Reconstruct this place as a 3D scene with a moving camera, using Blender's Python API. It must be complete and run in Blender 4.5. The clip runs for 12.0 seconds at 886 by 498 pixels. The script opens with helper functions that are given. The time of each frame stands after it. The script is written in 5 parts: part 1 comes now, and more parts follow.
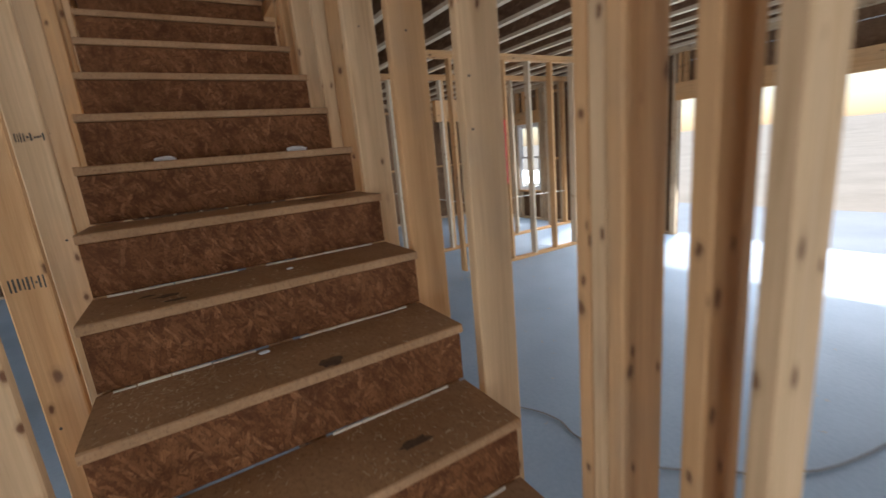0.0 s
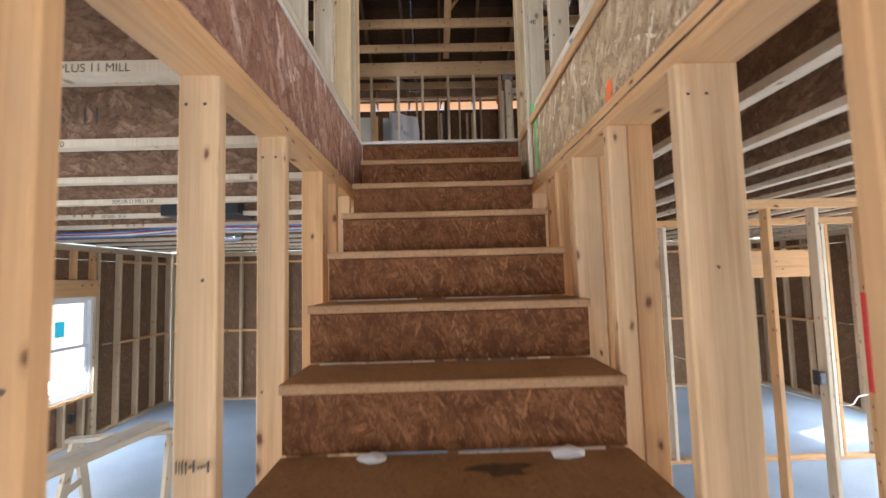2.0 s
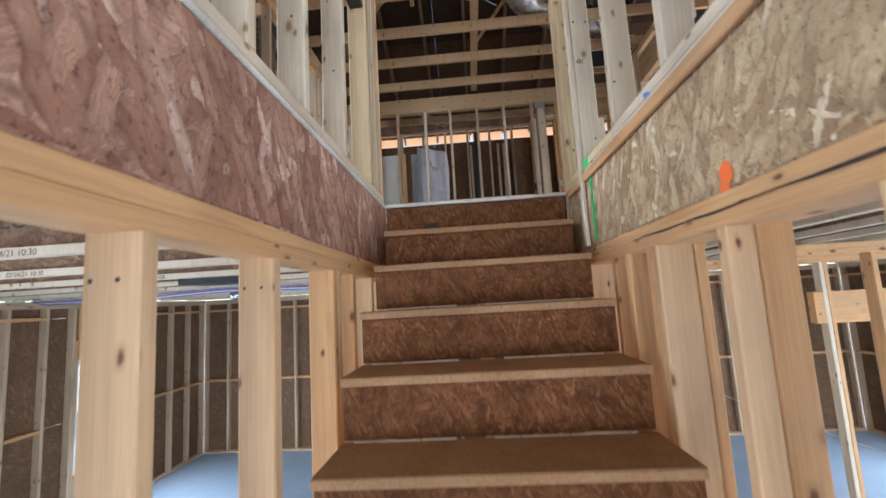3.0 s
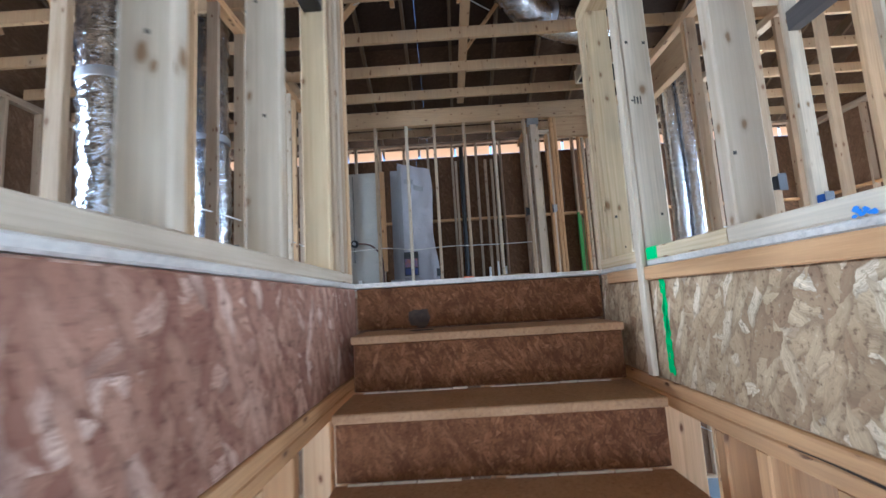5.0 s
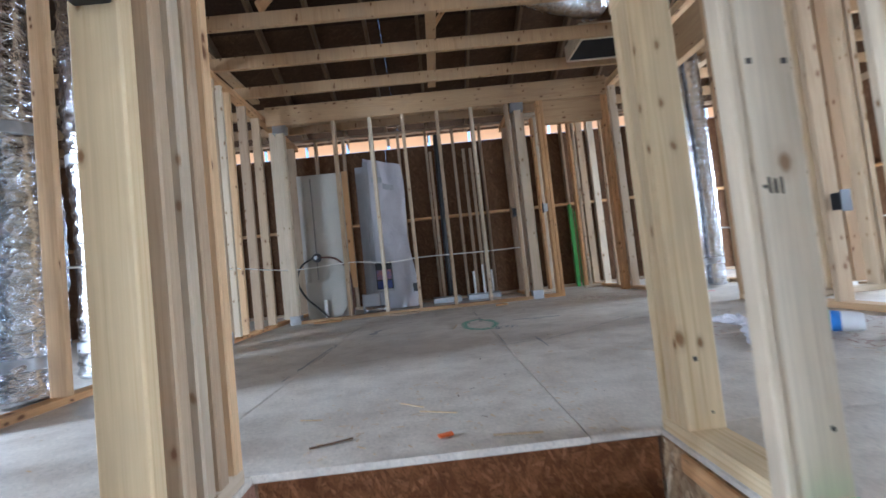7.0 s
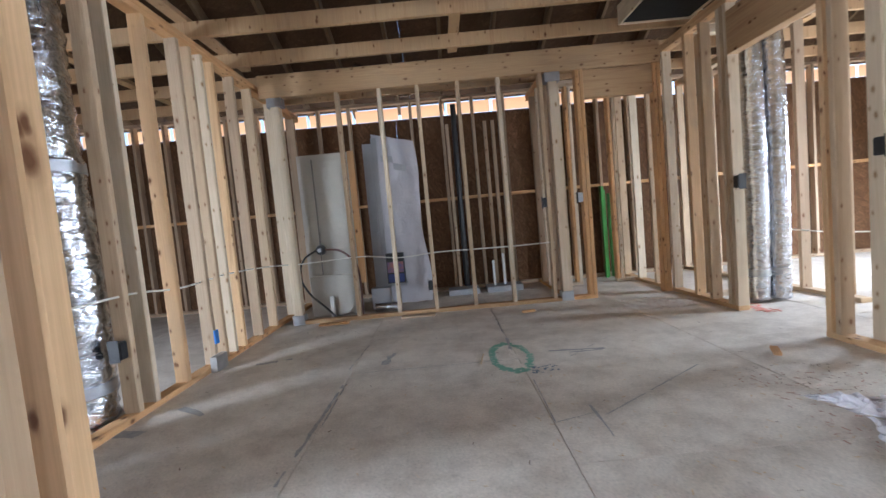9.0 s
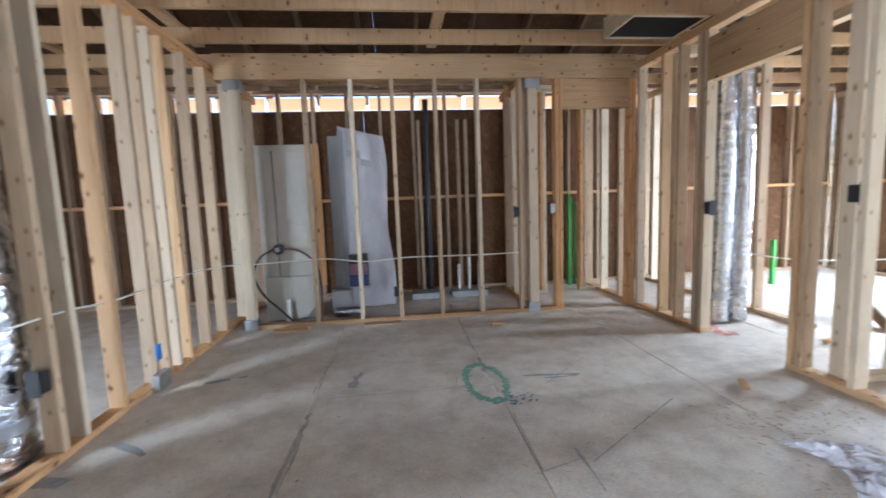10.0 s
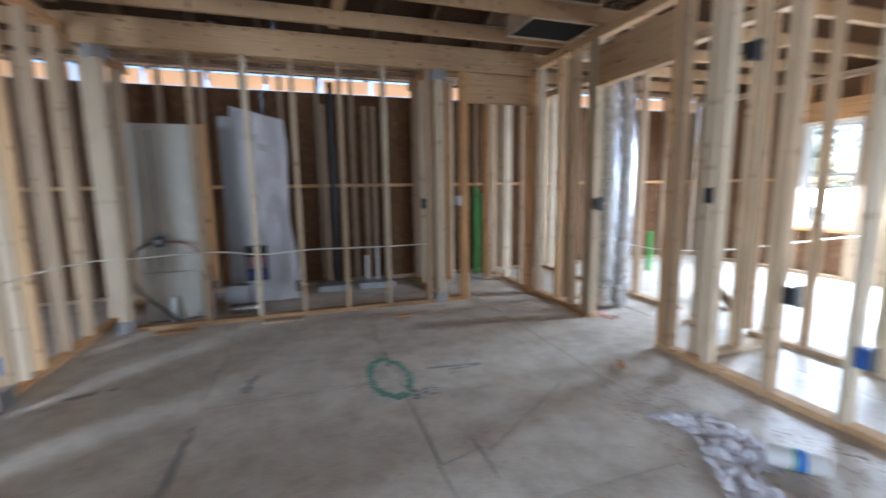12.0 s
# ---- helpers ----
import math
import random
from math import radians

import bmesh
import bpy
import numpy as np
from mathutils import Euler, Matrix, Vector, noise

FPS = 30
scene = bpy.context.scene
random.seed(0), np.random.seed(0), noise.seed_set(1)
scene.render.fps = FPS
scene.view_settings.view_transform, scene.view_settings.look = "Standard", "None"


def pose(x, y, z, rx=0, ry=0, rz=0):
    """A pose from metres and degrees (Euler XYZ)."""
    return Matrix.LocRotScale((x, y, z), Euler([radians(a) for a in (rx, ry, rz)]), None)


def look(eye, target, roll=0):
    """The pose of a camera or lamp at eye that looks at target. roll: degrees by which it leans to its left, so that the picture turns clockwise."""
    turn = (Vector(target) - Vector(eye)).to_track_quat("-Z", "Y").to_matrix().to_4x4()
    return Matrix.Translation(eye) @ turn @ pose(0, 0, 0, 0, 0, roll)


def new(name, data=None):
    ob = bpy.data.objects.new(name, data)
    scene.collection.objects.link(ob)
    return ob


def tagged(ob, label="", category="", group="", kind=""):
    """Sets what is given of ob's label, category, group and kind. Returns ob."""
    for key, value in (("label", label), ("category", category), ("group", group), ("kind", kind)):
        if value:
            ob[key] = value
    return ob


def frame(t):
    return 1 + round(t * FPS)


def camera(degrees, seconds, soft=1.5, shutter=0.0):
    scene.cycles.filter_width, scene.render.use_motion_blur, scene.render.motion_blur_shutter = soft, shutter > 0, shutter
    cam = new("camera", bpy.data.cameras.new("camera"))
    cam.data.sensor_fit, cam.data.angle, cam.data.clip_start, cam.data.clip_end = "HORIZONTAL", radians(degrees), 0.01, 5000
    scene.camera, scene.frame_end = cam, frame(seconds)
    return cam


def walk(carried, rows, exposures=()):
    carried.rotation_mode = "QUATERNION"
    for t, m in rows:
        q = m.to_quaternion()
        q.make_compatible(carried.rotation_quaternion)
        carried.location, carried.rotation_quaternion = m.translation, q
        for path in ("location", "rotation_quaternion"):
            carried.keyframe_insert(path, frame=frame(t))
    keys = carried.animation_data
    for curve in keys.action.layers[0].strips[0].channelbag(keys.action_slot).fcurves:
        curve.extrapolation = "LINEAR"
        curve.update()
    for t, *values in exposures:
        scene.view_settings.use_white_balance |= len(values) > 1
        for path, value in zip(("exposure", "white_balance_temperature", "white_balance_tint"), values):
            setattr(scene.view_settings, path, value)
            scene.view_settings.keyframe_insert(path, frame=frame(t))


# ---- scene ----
cam = camera(92.6, 12.0, shutter=0.5)
PATH = [
    (0, (-0.235, -0.109, 1.51), (0.757, 1.571, 1.071), -5.4),
    (0.5, (-0.107, 0.146, 1.548), (0.612, 1.969, 1.145), -3.3),
    (0.9, (-0.019, 0.409, 1.652), (0.317, 2.369, 1.447), -2.9),
    (1, (-0.02, 0.456, 1.705), (0.221, 2.435, 1.549), -3.0),
    (1.2, (-0.045, 0.526, 1.777), (0.05, 2.523, 1.723), -3.6),
    (1.5, (-0.093, 0.634, 1.9), (-0.066, 2.631, 2.02), -4.0),
    (2, (-0.081, 0.79, 2.05), (-0.057, 2.785, 2.19), -1.5),
    (2.5, (-0.06, 0.976, 2.21), (-0.141, 2.965, 2.405), -3.2),
    (3, (-0.091, 1.141, 2.391), (-0.218, 3.122, 2.633), -3.3),
    (3.2, (-0.081, 1.187, 2.428), (-0.202, 3.166, 2.687), -2.8),
    (4.8, (-0.218, 1.65, 2.868), (-0.233, 3.637, 3.102), -3.9),
    (5, (-0.163, 1.743, 2.868), (-0.188, 3.729, 3.108), -3.4),
    (5.5, (-0.115, 1.918, 3.031), (-0.134, 3.905, 3.259), -4.6),
    (6, (-0.156, 2.099, 3.161), (-0.165, 4.087, 3.382), -5.9),
    (6.5, (-0.099, 2.268, 3.26), (-0.008, 4.258, 3.437), -5.9),
    (7, (-0.062, 2.428, 3.409), (-0.014, 4.426, 3.504), -6.1),
    (7.2, (-0.101, 2.484, 3.451), (-0.116, 4.483, 3.508), -6.2),
    (8.8, (-0.099, 2.936, 3.844), (-0.103, 4.933, 3.744), -5.3),
    (9, (-0.133, 2.98, 3.883), (-0.139, 4.975, 3.754), -5.3),
    (9.5, (-0.247, 3.155, 3.989), (-0.185, 5.145, 3.794), -3.9),
    (10, (-0.282, 3.175, 4.095), (-0.066, 5.152, 3.879), -2.1),
    (10.5, (-0.252, 3.209, 4.122), (0.376, 5.093, 3.882), -0.3),
    (11, (-0.149, 3.213, 4.129), (0.893, 4.901, 3.873), -0.1),
    (11.2, (-0.133, 3.207, 4.131), (0.977, 4.85, 3.864), 0.0),
    (11.5, (-0.127, 3.213, 4.126), (0.962, 4.867, 3.845), -0.1),
    (12, (-0.21, 3.203, 4.139), (0.399, 5.086, 3.85), -0.8),
]
walk(cam, [(t, look(eye, target, roll)) for t, eye, target, roll in PATH], [(0, -0.05, 6300, 13), (0.4, 1.0, 6900, 20), (1.0, 1.1, 6500, 15), (1.5, 0.95, 6600, 18), (2.0, 1.1, 6200, 14), (3.2, 1.2, 5600, 10), (5.0, 1.3, 5000, 8), (5.5, 1.35, 4750, 4), (6.5, 1.22, 5050, 8), (9.0, 1.4, 5600, 11), (10, 1.6, 5400, 9), (10.8, 1.25, 5400, 9), (12, 1.15, 5350, 9)])

# ---- world and sun ----
world = bpy.data.worlds.new("world")
scene.world = world
world.use_nodes = True
wn = world.node_tree.nodes
sky = wn.new("ShaderNodeTexSky")
sky.sky_type = 'NISHITA'
sky.sun_disc = False
SUN_ELEV, SUN_AZ = radians(48), radians(72)   # azimuth from +y towards +x
sky.sun_elevation, sky.sun_rotation = SUN_ELEV, SUN_AZ
world.node_tree.links.new(sky.outputs[0], wn["Background"].inputs[0])
wn["Background"].inputs[1].default_value = 0.15
sun = new("sun", bpy.data.lights.new("sun", 'SUN'))
sun.data.energy, sun.data.angle, sun.data.color = 4.0, radians(0.6), (1, 0.95, 0.87)
sd = Vector((math.sin(SUN_AZ) * math.cos(SUN_ELEV), math.cos(SUN_AZ) * math.cos(SUN_ELEV), math.sin(SUN_ELEV)))
sun.matrix_world = look(sd * 30, (0, 0, 0))


def window_light(x, y, z, w, h, toward, power, color=(0.86, 0.93, 1.0)):
    """An area lamp set in an opening to boost the sky light there."""
    d = bpy.data.lights.new("sky_light", 'AREA')
    d.shape, d.size, d.size_y, d.energy, d.color = 'RECTANGLE', w, h, power, color
    o = new("sky_light", d)
    o.matrix_world = look((x, y, z), (x + toward[0], y + toward[1], z - (1.0 if z > 3 else 0.5)))
    return o


# Some openings are unseen; their lamps are added to brighten the rooms.
for x, y, z, w, h, tw, p in (
        (-4.75, 6.4, 1.3, 0.7, 1.3, (1, 0, 0), 25), (-4.75, 1.4, 1.4, 1.5, 1.3, (1, 0, 0), 80),
        (5.8, 2.0, 1.0, 2.8, 1.9, (-1, 0, 0), 90), (5.8, 4.7, 1.0, 1.1, 1.9, (-1, 0, 0), 45), (5.8, 6.5, 1.3, 0.6, 1.3, (-1, 0, 0), 25),
        (0.2, -4.4, 1.0, 1.7, 2.0, (0, 1, 0), 80), (-2.8, -4.4, 1.4, 1.5, 1.3, (0, 1, 0), 50), (3.5, -4.4, 1.4, 1.7, 1.3, (0, 1, 0), 50),
        (-4.75, 3.1, 4.2, 0.8, 1.2, (1, 0, 0), 110), (5.8, 6.75, 4.2, 0.6, 1.3, (-1, 0, 0), 62), (5.8, 5.83, 4.2, 0.55, 1.3, (-1, 0, 0), 62),
        (5.8, 1.9, 4.2, 1.3, 1.3, (-1, 0, 0), 75),
        (-2.6, -4.4, 4.3, 1.5, 1.4, (0, 1, 0), 22), (0.2, -4.4, 4.3, 1.5, 1.4, (0, 1, 0), 30), (3.5, -4.4, 4.3, 1.7, 1.4, (0, 1, 0), 30)):
    window_light(x, y, z, w, h, tw, p)

# ---- sizes ----
F = 2.955            # upper floor
UPY = 0.12           # how far the upper rooms lie north of the grid they are laid out on
RISE, RUN, YTOP = 0.197, 0.256, 3.50
XW, XE, YN, YS = -4.90, 5.90, 8.50, -4.50
JB = 2.63            # underside of the floor joists
WT = 2.592           # top of the walls beside the stairs
CB = 5.42            # underside of the ceiling joists
T = 0.038
CAPZ = 4.018         # underside of the guard wall's cap
W4 = 0.089

# ---- materials ----
MATS = {}


def mat(name, rough=0.7, metal=0.0, spec=0.5):
    m = bpy.data.materials.new(name)
    m.use_nodes = True
    b = m.node_tree.nodes["Principled BSDF"]
    b.inputs["Roughness"].default_value = rough
    b.inputs["Metallic"].default_value = metal
    b.inputs["Specular IOR Level"].default_value = spec
    return m, m.node_tree, b


def nd(tree, kind, **values):
    n = tree.nodes.new(kind)
    for k, v in values.items():
        if k in n.inputs:
            n.inputs[k].default_value = v
    return n


def ramp(tree, fac, stops):
    r = tree.nodes.new("ShaderNodeValToRGB")
    el = r.color_ramp.elements
    while len(el) < len(stops):
        el.new(0.5)
    for e, (p, c) in zip(el, stops):
        e.position, e.color = p, (*c, 1)
    tree.links.new(fac, r.inputs[0])
    return r.outputs[0]


def mix(tree, fac, a, b, how='MIX'):
    m = tree.nodes.new("ShaderNodeMix")
    m.data_type, m.blend_type = 'RGBA', how
    for sock, v in ((m.inputs[0], fac), (m.inputs[6], a), (m.inputs[7], b)):
        if isinstance(v, (int, float)):
            sock.default_value = v
        elif isinstance(v, tuple):
            sock.default_value = (*v, 1)
        else:
            tree.links.new(v, sock)
    return m.outputs[2]


def coords(tree, scale, rot=(0, 0, 0), spread=7.0):
    """Object coordinates, shifted at random from object to object."""
    tc = tree.nodes.new("ShaderNodeTexCoord")
    oi = tree.nodes.new("ShaderNodeObjectInfo")
    mul = tree.nodes.new("ShaderNodeVectorMath")
    mul.operation = 'SCALE'
    mul.inputs[0].default_value = (1.0, 2.3, 3.7)
    sc = tree.nodes.new("ShaderNodeMath")
    sc.operation = 'MULTIPLY'
    sc.inputs[1].default_value = spread
    tree.links.new(oi.outputs["Random"], sc.inputs[0])
    tree.links.new(sc.outputs[0], mul.inputs["Scale"])
    add = tree.nodes.new("ShaderNodeVectorMath")
    tree.links.new(tc.outputs["Object"], add.inputs[0])
    tree.links.new(mul.outputs[0], add.inputs[1])
    src = add.outputs[0]
    if any(rot):
        mr = tree.nodes.new("ShaderNodeMapping")
        mr.inputs["Rotation"].default_value = rot
        tree.links.new(src, mr.inputs[0])
        src = mr.outputs[0]
    mp = tree.nodes.new("ShaderNodeMapping")
    mp.inputs["Scale"].default_value = scale
    tree.links.new(src, mp.inputs[0])
    return mp.outputs[0], oi.outputs["Random"]


def tex(tree, kind, vec, **values):
    n = nd(tree, kind, **values)
    tree.links.new(vec, n.inputs["Vector"])
    return n


def bump(tree, bsdf, height, strength, dist=0.002):
    b = tree.nodes.new("ShaderNodeBump")
    b.inputs["Strength"].default_value, b.inputs["Distance"].default_value = strength, dist
    tree.links.new(height, b.inputs["Height"])
    tree.links.new(b.outputs[0], bsdf.inputs["Normal"])


def flat_coords(t, spread=7.0):
    """Coordinates in the plane of a face, shifted at random from object to object."""
    tc = t.nodes.new("ShaderNodeTexCoord")
    oi = t.nodes.new("ShaderNodeObjectInfo")
    p, n = t.nodes.new("ShaderNodeSeparateXYZ"), t.nodes.new("ShaderNodeSeparateXYZ")
    t.links.new(tc.outputs["Object"], p.inputs[0])
    t.links.new(tc.outputs["Normal"], n.inputs[0])

    def steep(sock):
        m = t.nodes.new("ShaderNodeMath")
        m.operation = 'MULTIPLY'
        t.links.new(sock, m.inputs[0])
        t.links.new(sock, m.inputs[1])
        g = t.nodes.new("ShaderNodeMath")
        g.operation = 'GREATER_THAN'
        g.inputs[1].default_value = 0.5
        t.links.new(m.outputs[0], g.inputs[0])
        return g.outputs[0]

    def pick(fac, a, b):
        m = t.nodes.new("ShaderNodeMix")
        t.links.new(fac, m.inputs[0])
        t.links.new(a, m.inputs[2])
        t.links.new(b, m.inputs[3])
        return m.outputs[0]

    u = pick(steep(n.outputs[0]), p.outputs[0], p.outputs[1])
    w = pick(steep(n.outputs[2]), p.outputs[2], p.outputs[1])
    com = t.nodes.new("ShaderNodeCombineXYZ")
    t.links.new(u, com.inputs[0])
    t.links.new(w, com.inputs[1])
    off = t.nodes.new("ShaderNodeVectorMath")
    off.operation = 'SCALE'
    off.inputs[0].default_value = (spread, spread * 1.7, 0)
    t.links.new(oi.outputs["Random"], off.inputs["Scale"])
    add = t.nodes.new("ShaderNodeVectorMath")
    t.links.new(com.outputs[0], add.inputs[0])
    t.links.new(off.outputs[0], add.inputs[1])
    return add.outputs[0]


def lumber_mat(name, light, dark, knot=(0.16, 0.07, 0.03), grain=14):
    m, t, b = mat(name, 0.75, 0.0, 0.22)
    v, rnd = coords(t, (grain, grain, 0.9 if grain < 20 else 0.6))
    wave = tex(t, "ShaderNodeTexNoise", v, Scale=1.6, Detail=5.0, Roughness=0.55, Distortion=0.5)
    v2, _ = coords(t, (90, 90, 2.0))
    fine = tex(t, "ShaderNodeTexNoise", v2, Scale=1.5, Detail=4.0, Roughness=0.6)
    c = ramp(t, wave.outputs[0], [(0.30, dark), (0.47, light), (0.55, tuple(0.9 * a + 0.1 * d for a, d in zip(light, dark))), (0.66, light)])
    c = mix(t, 0.35, c, ramp(t, fine.outputs[0], [(0.3, tuple(0.7 * q for q in dark)), (0.7, tuple(min(1, 1.12 * q) for q in light))]))
    c = mix(t, ramp(t, rnd, [(0.0, (0, 0, 0)), (1.0, (0.55, 0.55, 0.55))]), c, tuple(0.74 * q for q in (light[0] * 1.08, light[1] * 0.98, light[2] * 0.9)))
    fc = flat_coords(t, 9.0)
    kw = tex(t, "ShaderNodeTexNoise", fc, Scale=30.0, Detail=2.0)
    kv = t.nodes.new("ShaderNodeVectorMath")
    kv.operation = 'MULTIPLY_ADD'
    kv.inputs[1].default_value = (0.012, 0.012, 0)
    t.links.new(kw.outputs["Color"], kv.inputs[0])
    t.links.new(fc, kv.inputs[2])
    for sx, sy, share, shift in ((7.0, 4.0, 0.30, 0.0), (12.0, 6.0, 0.28, 3.3)):
        mk = t.nodes.new("ShaderNodeMapping")
        mk.inputs["Scale"].default_value = (sx, sy, 1)
        mk.inputs["Location"].default_value = (shift, shift, 0)
        t.links.new(kv.outputs[0], mk.inputs[0])
        kn = t.nodes.new("ShaderNodeTexVoronoi")
        kn.voronoi_dimensions = '2D'
        kn.inputs["Scale"].default_value = 1.0
        t.links.new(mk.outputs[0], kn.inputs["Vector"])
        ks = t.nodes.new("ShaderNodeSeparateColor")
        t.links.new(kn.outputs["Color"], ks.inputs[0])
        km = ramp(t, kn.outputs["Distance"], [(0.035, (1, 1, 1)), (0.06, (0.75, 0.75, 0.75)), (0.085, (0.25, 0.25, 0.25)), (0.15, (0, 0, 0))])
        c = mix(t, mix(t, 1.0, km, ramp(t, ks.outputs[0], [(share, (1, 1, 1)), (share + 0.05, (0, 0, 0))]), 'MULTIPLY'), c, knot)
    vs, _ = coords(t, (5, 5, 2.2))
    st = tex(t, "ShaderNodeTexNoise", vs, Scale=1.0, Detail=3.0)
    c = mix(t, ramp(t, st.outputs[0], [(0.52, (0, 0, 0)), (0.75, (0.4, 0.4, 0.4))]), c, (0.33, 0.25, 0.17))
    t.links.new(c, b.inputs["Base Color"])
    bump(t, b, fine.outputs[0], 0.35)
    return m


def osb_mat(name, cols, dusty=0.0, dust=(0.32, 0.24, 0.16), rough=0.7, size=1.0, bold=0.5, blotch=0.0):
    """Strand board: long flakes laid every way over one another, with grain and dark rims."""
    m, t, b = mat(name, rough, 0.0, 0.15 if rough > 0.6 else 0.4)
    base = flat_coords(t)
    wob = tex(t, "ShaderNodeTexNoise", base, Scale=26.0 / size, Detail=3.0, Roughness=0.65)
    va = t.nodes.new("ShaderNodeVectorMath")
    va.operation = 'MULTIPLY_ADD'
    va.inputs[1].default_value = (0.022 * size, 0.022 * size, 0)
    t.links.new(wob.outputs["Color"], va.inputs[0])
    t.links.new(base, va.inputs[2])
    c, relief = None, None
    for i, (ang, f) in enumerate(((98, 1.0), (-60, 0.85), (52, 1.1), (-14, 0.9), (27, 1.2))):
        mr = t.nodes.new("ShaderNodeMapping")
        mr.inputs["Rotation"].default_value = (0, 0, radians(ang))
        mr.inputs["Location"].default_value = (3.1 * i, 1.7 * i, 0)
        t.links.new(va.outputs[0], mr.inputs[0])
        mp = t.nodes.new("ShaderNodeMapping")
        mp.inputs["Scale"].default_value = (10.5 / size * f, 45 / size * f, 1)
        t.links.new(mr.outputs[0], mp.inputs[0])
        vo = t.nodes.new("ShaderNodeTexVoronoi")
        vo.voronoi_dimensions = '2D'
        vo.inputs["Scale"].default_value = 1.0
        t.links.new(mp.outputs[0], vo.inputs["Vector"])
        sep = t.nodes.new("ShaderNodeSeparateColor")
        t.links.new(vo.outputs["Color"], sep.inputs[0])
        mg = t.nodes.new("ShaderNodeMapping")
        mg.inputs["Scale"].default_value = (1.3, 7, 1)
        t.links.new(mp.outputs[0], mg.inputs[0])
        grain = tex(t, "ShaderNodeTexNoise", mg.outputs[0], Scale=1.6, Detail=2.0, Roughness=0.6)
        tone = ramp(t, sep.outputs[0], [(0.0, cols[0]), (0.35, cols[1]), (0.8, cols[2]), (1.0, cols[3])])
        tone = mix(t, ramp(t, grain.outputs[0], [(0.38, (0.6,) * 3), (0.6, (0.0,) * 3)]), tone, tuple(0.68 * q for q in cols[1]))
        tone = mix(t, ramp(t, vo.outputs["Distance"], [(0.40, (0.0,) * 3), (0.72, (0.6,) * 3)]), tone, tuple(0.6 * q for q in cols[0]))
        if c is None:
            c, relief = tone, sep.outputs[1]
        else:
            on = ramp(t, sep.outputs[1], [(0.60, (0, 0, 0)), (0.64, (1, 1, 1))])
            c = mix(t, on, c, tone)
            relief = mix(t, on, relief, sep.outputs[2])
    mean = tuple(0.5 * (p + q) for p, q in zip(cols[1], cols[2]))
    c = mix(t, 1 - bold, c, mean)
    big = tex(t, "ShaderNodeTexNoise", base, Scale=2.4, Detail=5.0)
    c = mix(t, ramp(t, big.outputs[0], [(0.40, (0, 0, 0)), (0.7, (0.5, 0.5, 0.5))]), c, tuple(0.6 * q for q in cols[1]))
    if blotch:
        bl = tex(t, "ShaderNodeTexNoise", base, Scale=13.0, Detail=6.0, Roughness=0.7, Distortion=0.4)
        c = mix(t, ramp(t, bl.outputs[0], [(0.36, (blotch,) * 3), (0.50, (0.0,) * 3)]), c, tuple(0.75 * q for q in cols[0]))
        c = mix(t, ramp(t, bl.outputs[0], [(0.54, (0.0,) * 3), (0.68, (0.6 * blotch,) * 3)]), c, cols[2])
    sp = tex(t, "ShaderNodeTexNoise", base, Scale=85.0 / size, Detail=3.0, Roughness=0.7)
    c = mix(t, ramp(t, sp.outputs[0], [(0.32, (0.75,) * 3), (0.45, (0.0,) * 3)]), c, tuple(0.45 * q for q in cols[0]))
    c = mix(t, ramp(t, sp.outputs[0], [(0.60, (0.0,) * 3), (0.76, (0.35,) * 3)]), c, cols[3])
    if dusty:
        dn = tex(t, "ShaderNodeTexNoise", base, Scale=5.0, Detail=6.0, Roughness=0.68)
        c = mix(t, ramp(t, dn.outputs[0], [(0.36, (dusty * 0.55,) * 3), (0.60, (min(1, dusty * 1.15),) * 3)]), c,
                ramp(t, sp.outputs[0], [(0.3, tuple(0.82 * q for q in dust)), (0.7, tuple(min(1, 1.12 * q) for q in dust))]))
    t.links.new(c, b.inputs["Base Color"])
    bump(t, b, mix(t, 0.35, relief, sp.outputs[0]), 0.4, 0.0012)
    return m


def noise_mat(name, a, bcol, scale=8.0, rough=0.6, metal=0.0, bumpy=0.2, fine=60.0, bdist=0.002):
    m, t, b = mat(name, rough, metal)
    v, _ = coords(t, (1, 1, 1))
    n = tex(t, "ShaderNodeTexNoise", v, Scale=scale, Detail=5.0)
    f = tex(t, "ShaderNodeTexNoise", v, Scale=fine, Detail=3.0)
    c = mix(t, 0.3, ramp(t, n.outputs[0], [(0.3, a), (0.7, bcol)]), ramp(t, f.outputs[0], [(0.3, a), (0.7, bcol)]))
    t.links.new(c, b.inputs["Base Color"])
    if bumpy:
        bump(t, b, f.outputs[0], bumpy, bdist)
    return m


PINE = lumber_mat("pine_warm", (0.68, 0.40, 0.185), (0.46, 0.235, 0.09))
TANP = lumber_mat("pine_dull_tan", (0.58, 0.44, 0.29), (0.42, 0.29, 0.17), (0.24, 0.13, 0.07))
PALE = lumber_mat("pine_pale", (0.72, 0.61, 0.45), (0.56, 0.44, 0.29), (0.30, 0.18, 0.09))
BEAM = lumber_mat("pine_beam", (0.55, 0.37, 0.20), (0.38, 0.22, 0.11))
PINE2 = lumber_mat("pine_tan", (0.70, 0.47, 0.26), (0.50, 0.30, 0.14))
GRAINY = lumber_mat("pine_grainy", (0.82, 0.66, 0.41), (0.55, 0.36, 0.15), (0.30, 0.16, 0.07), grain=38)
# Brown board, and rafters whose colour holds the shade of the attic.
DARKP = lumber_mat("pine_brown_attic_dim", (0.17, 0.11, 0.06), (0.11, 0.065, 0.035))
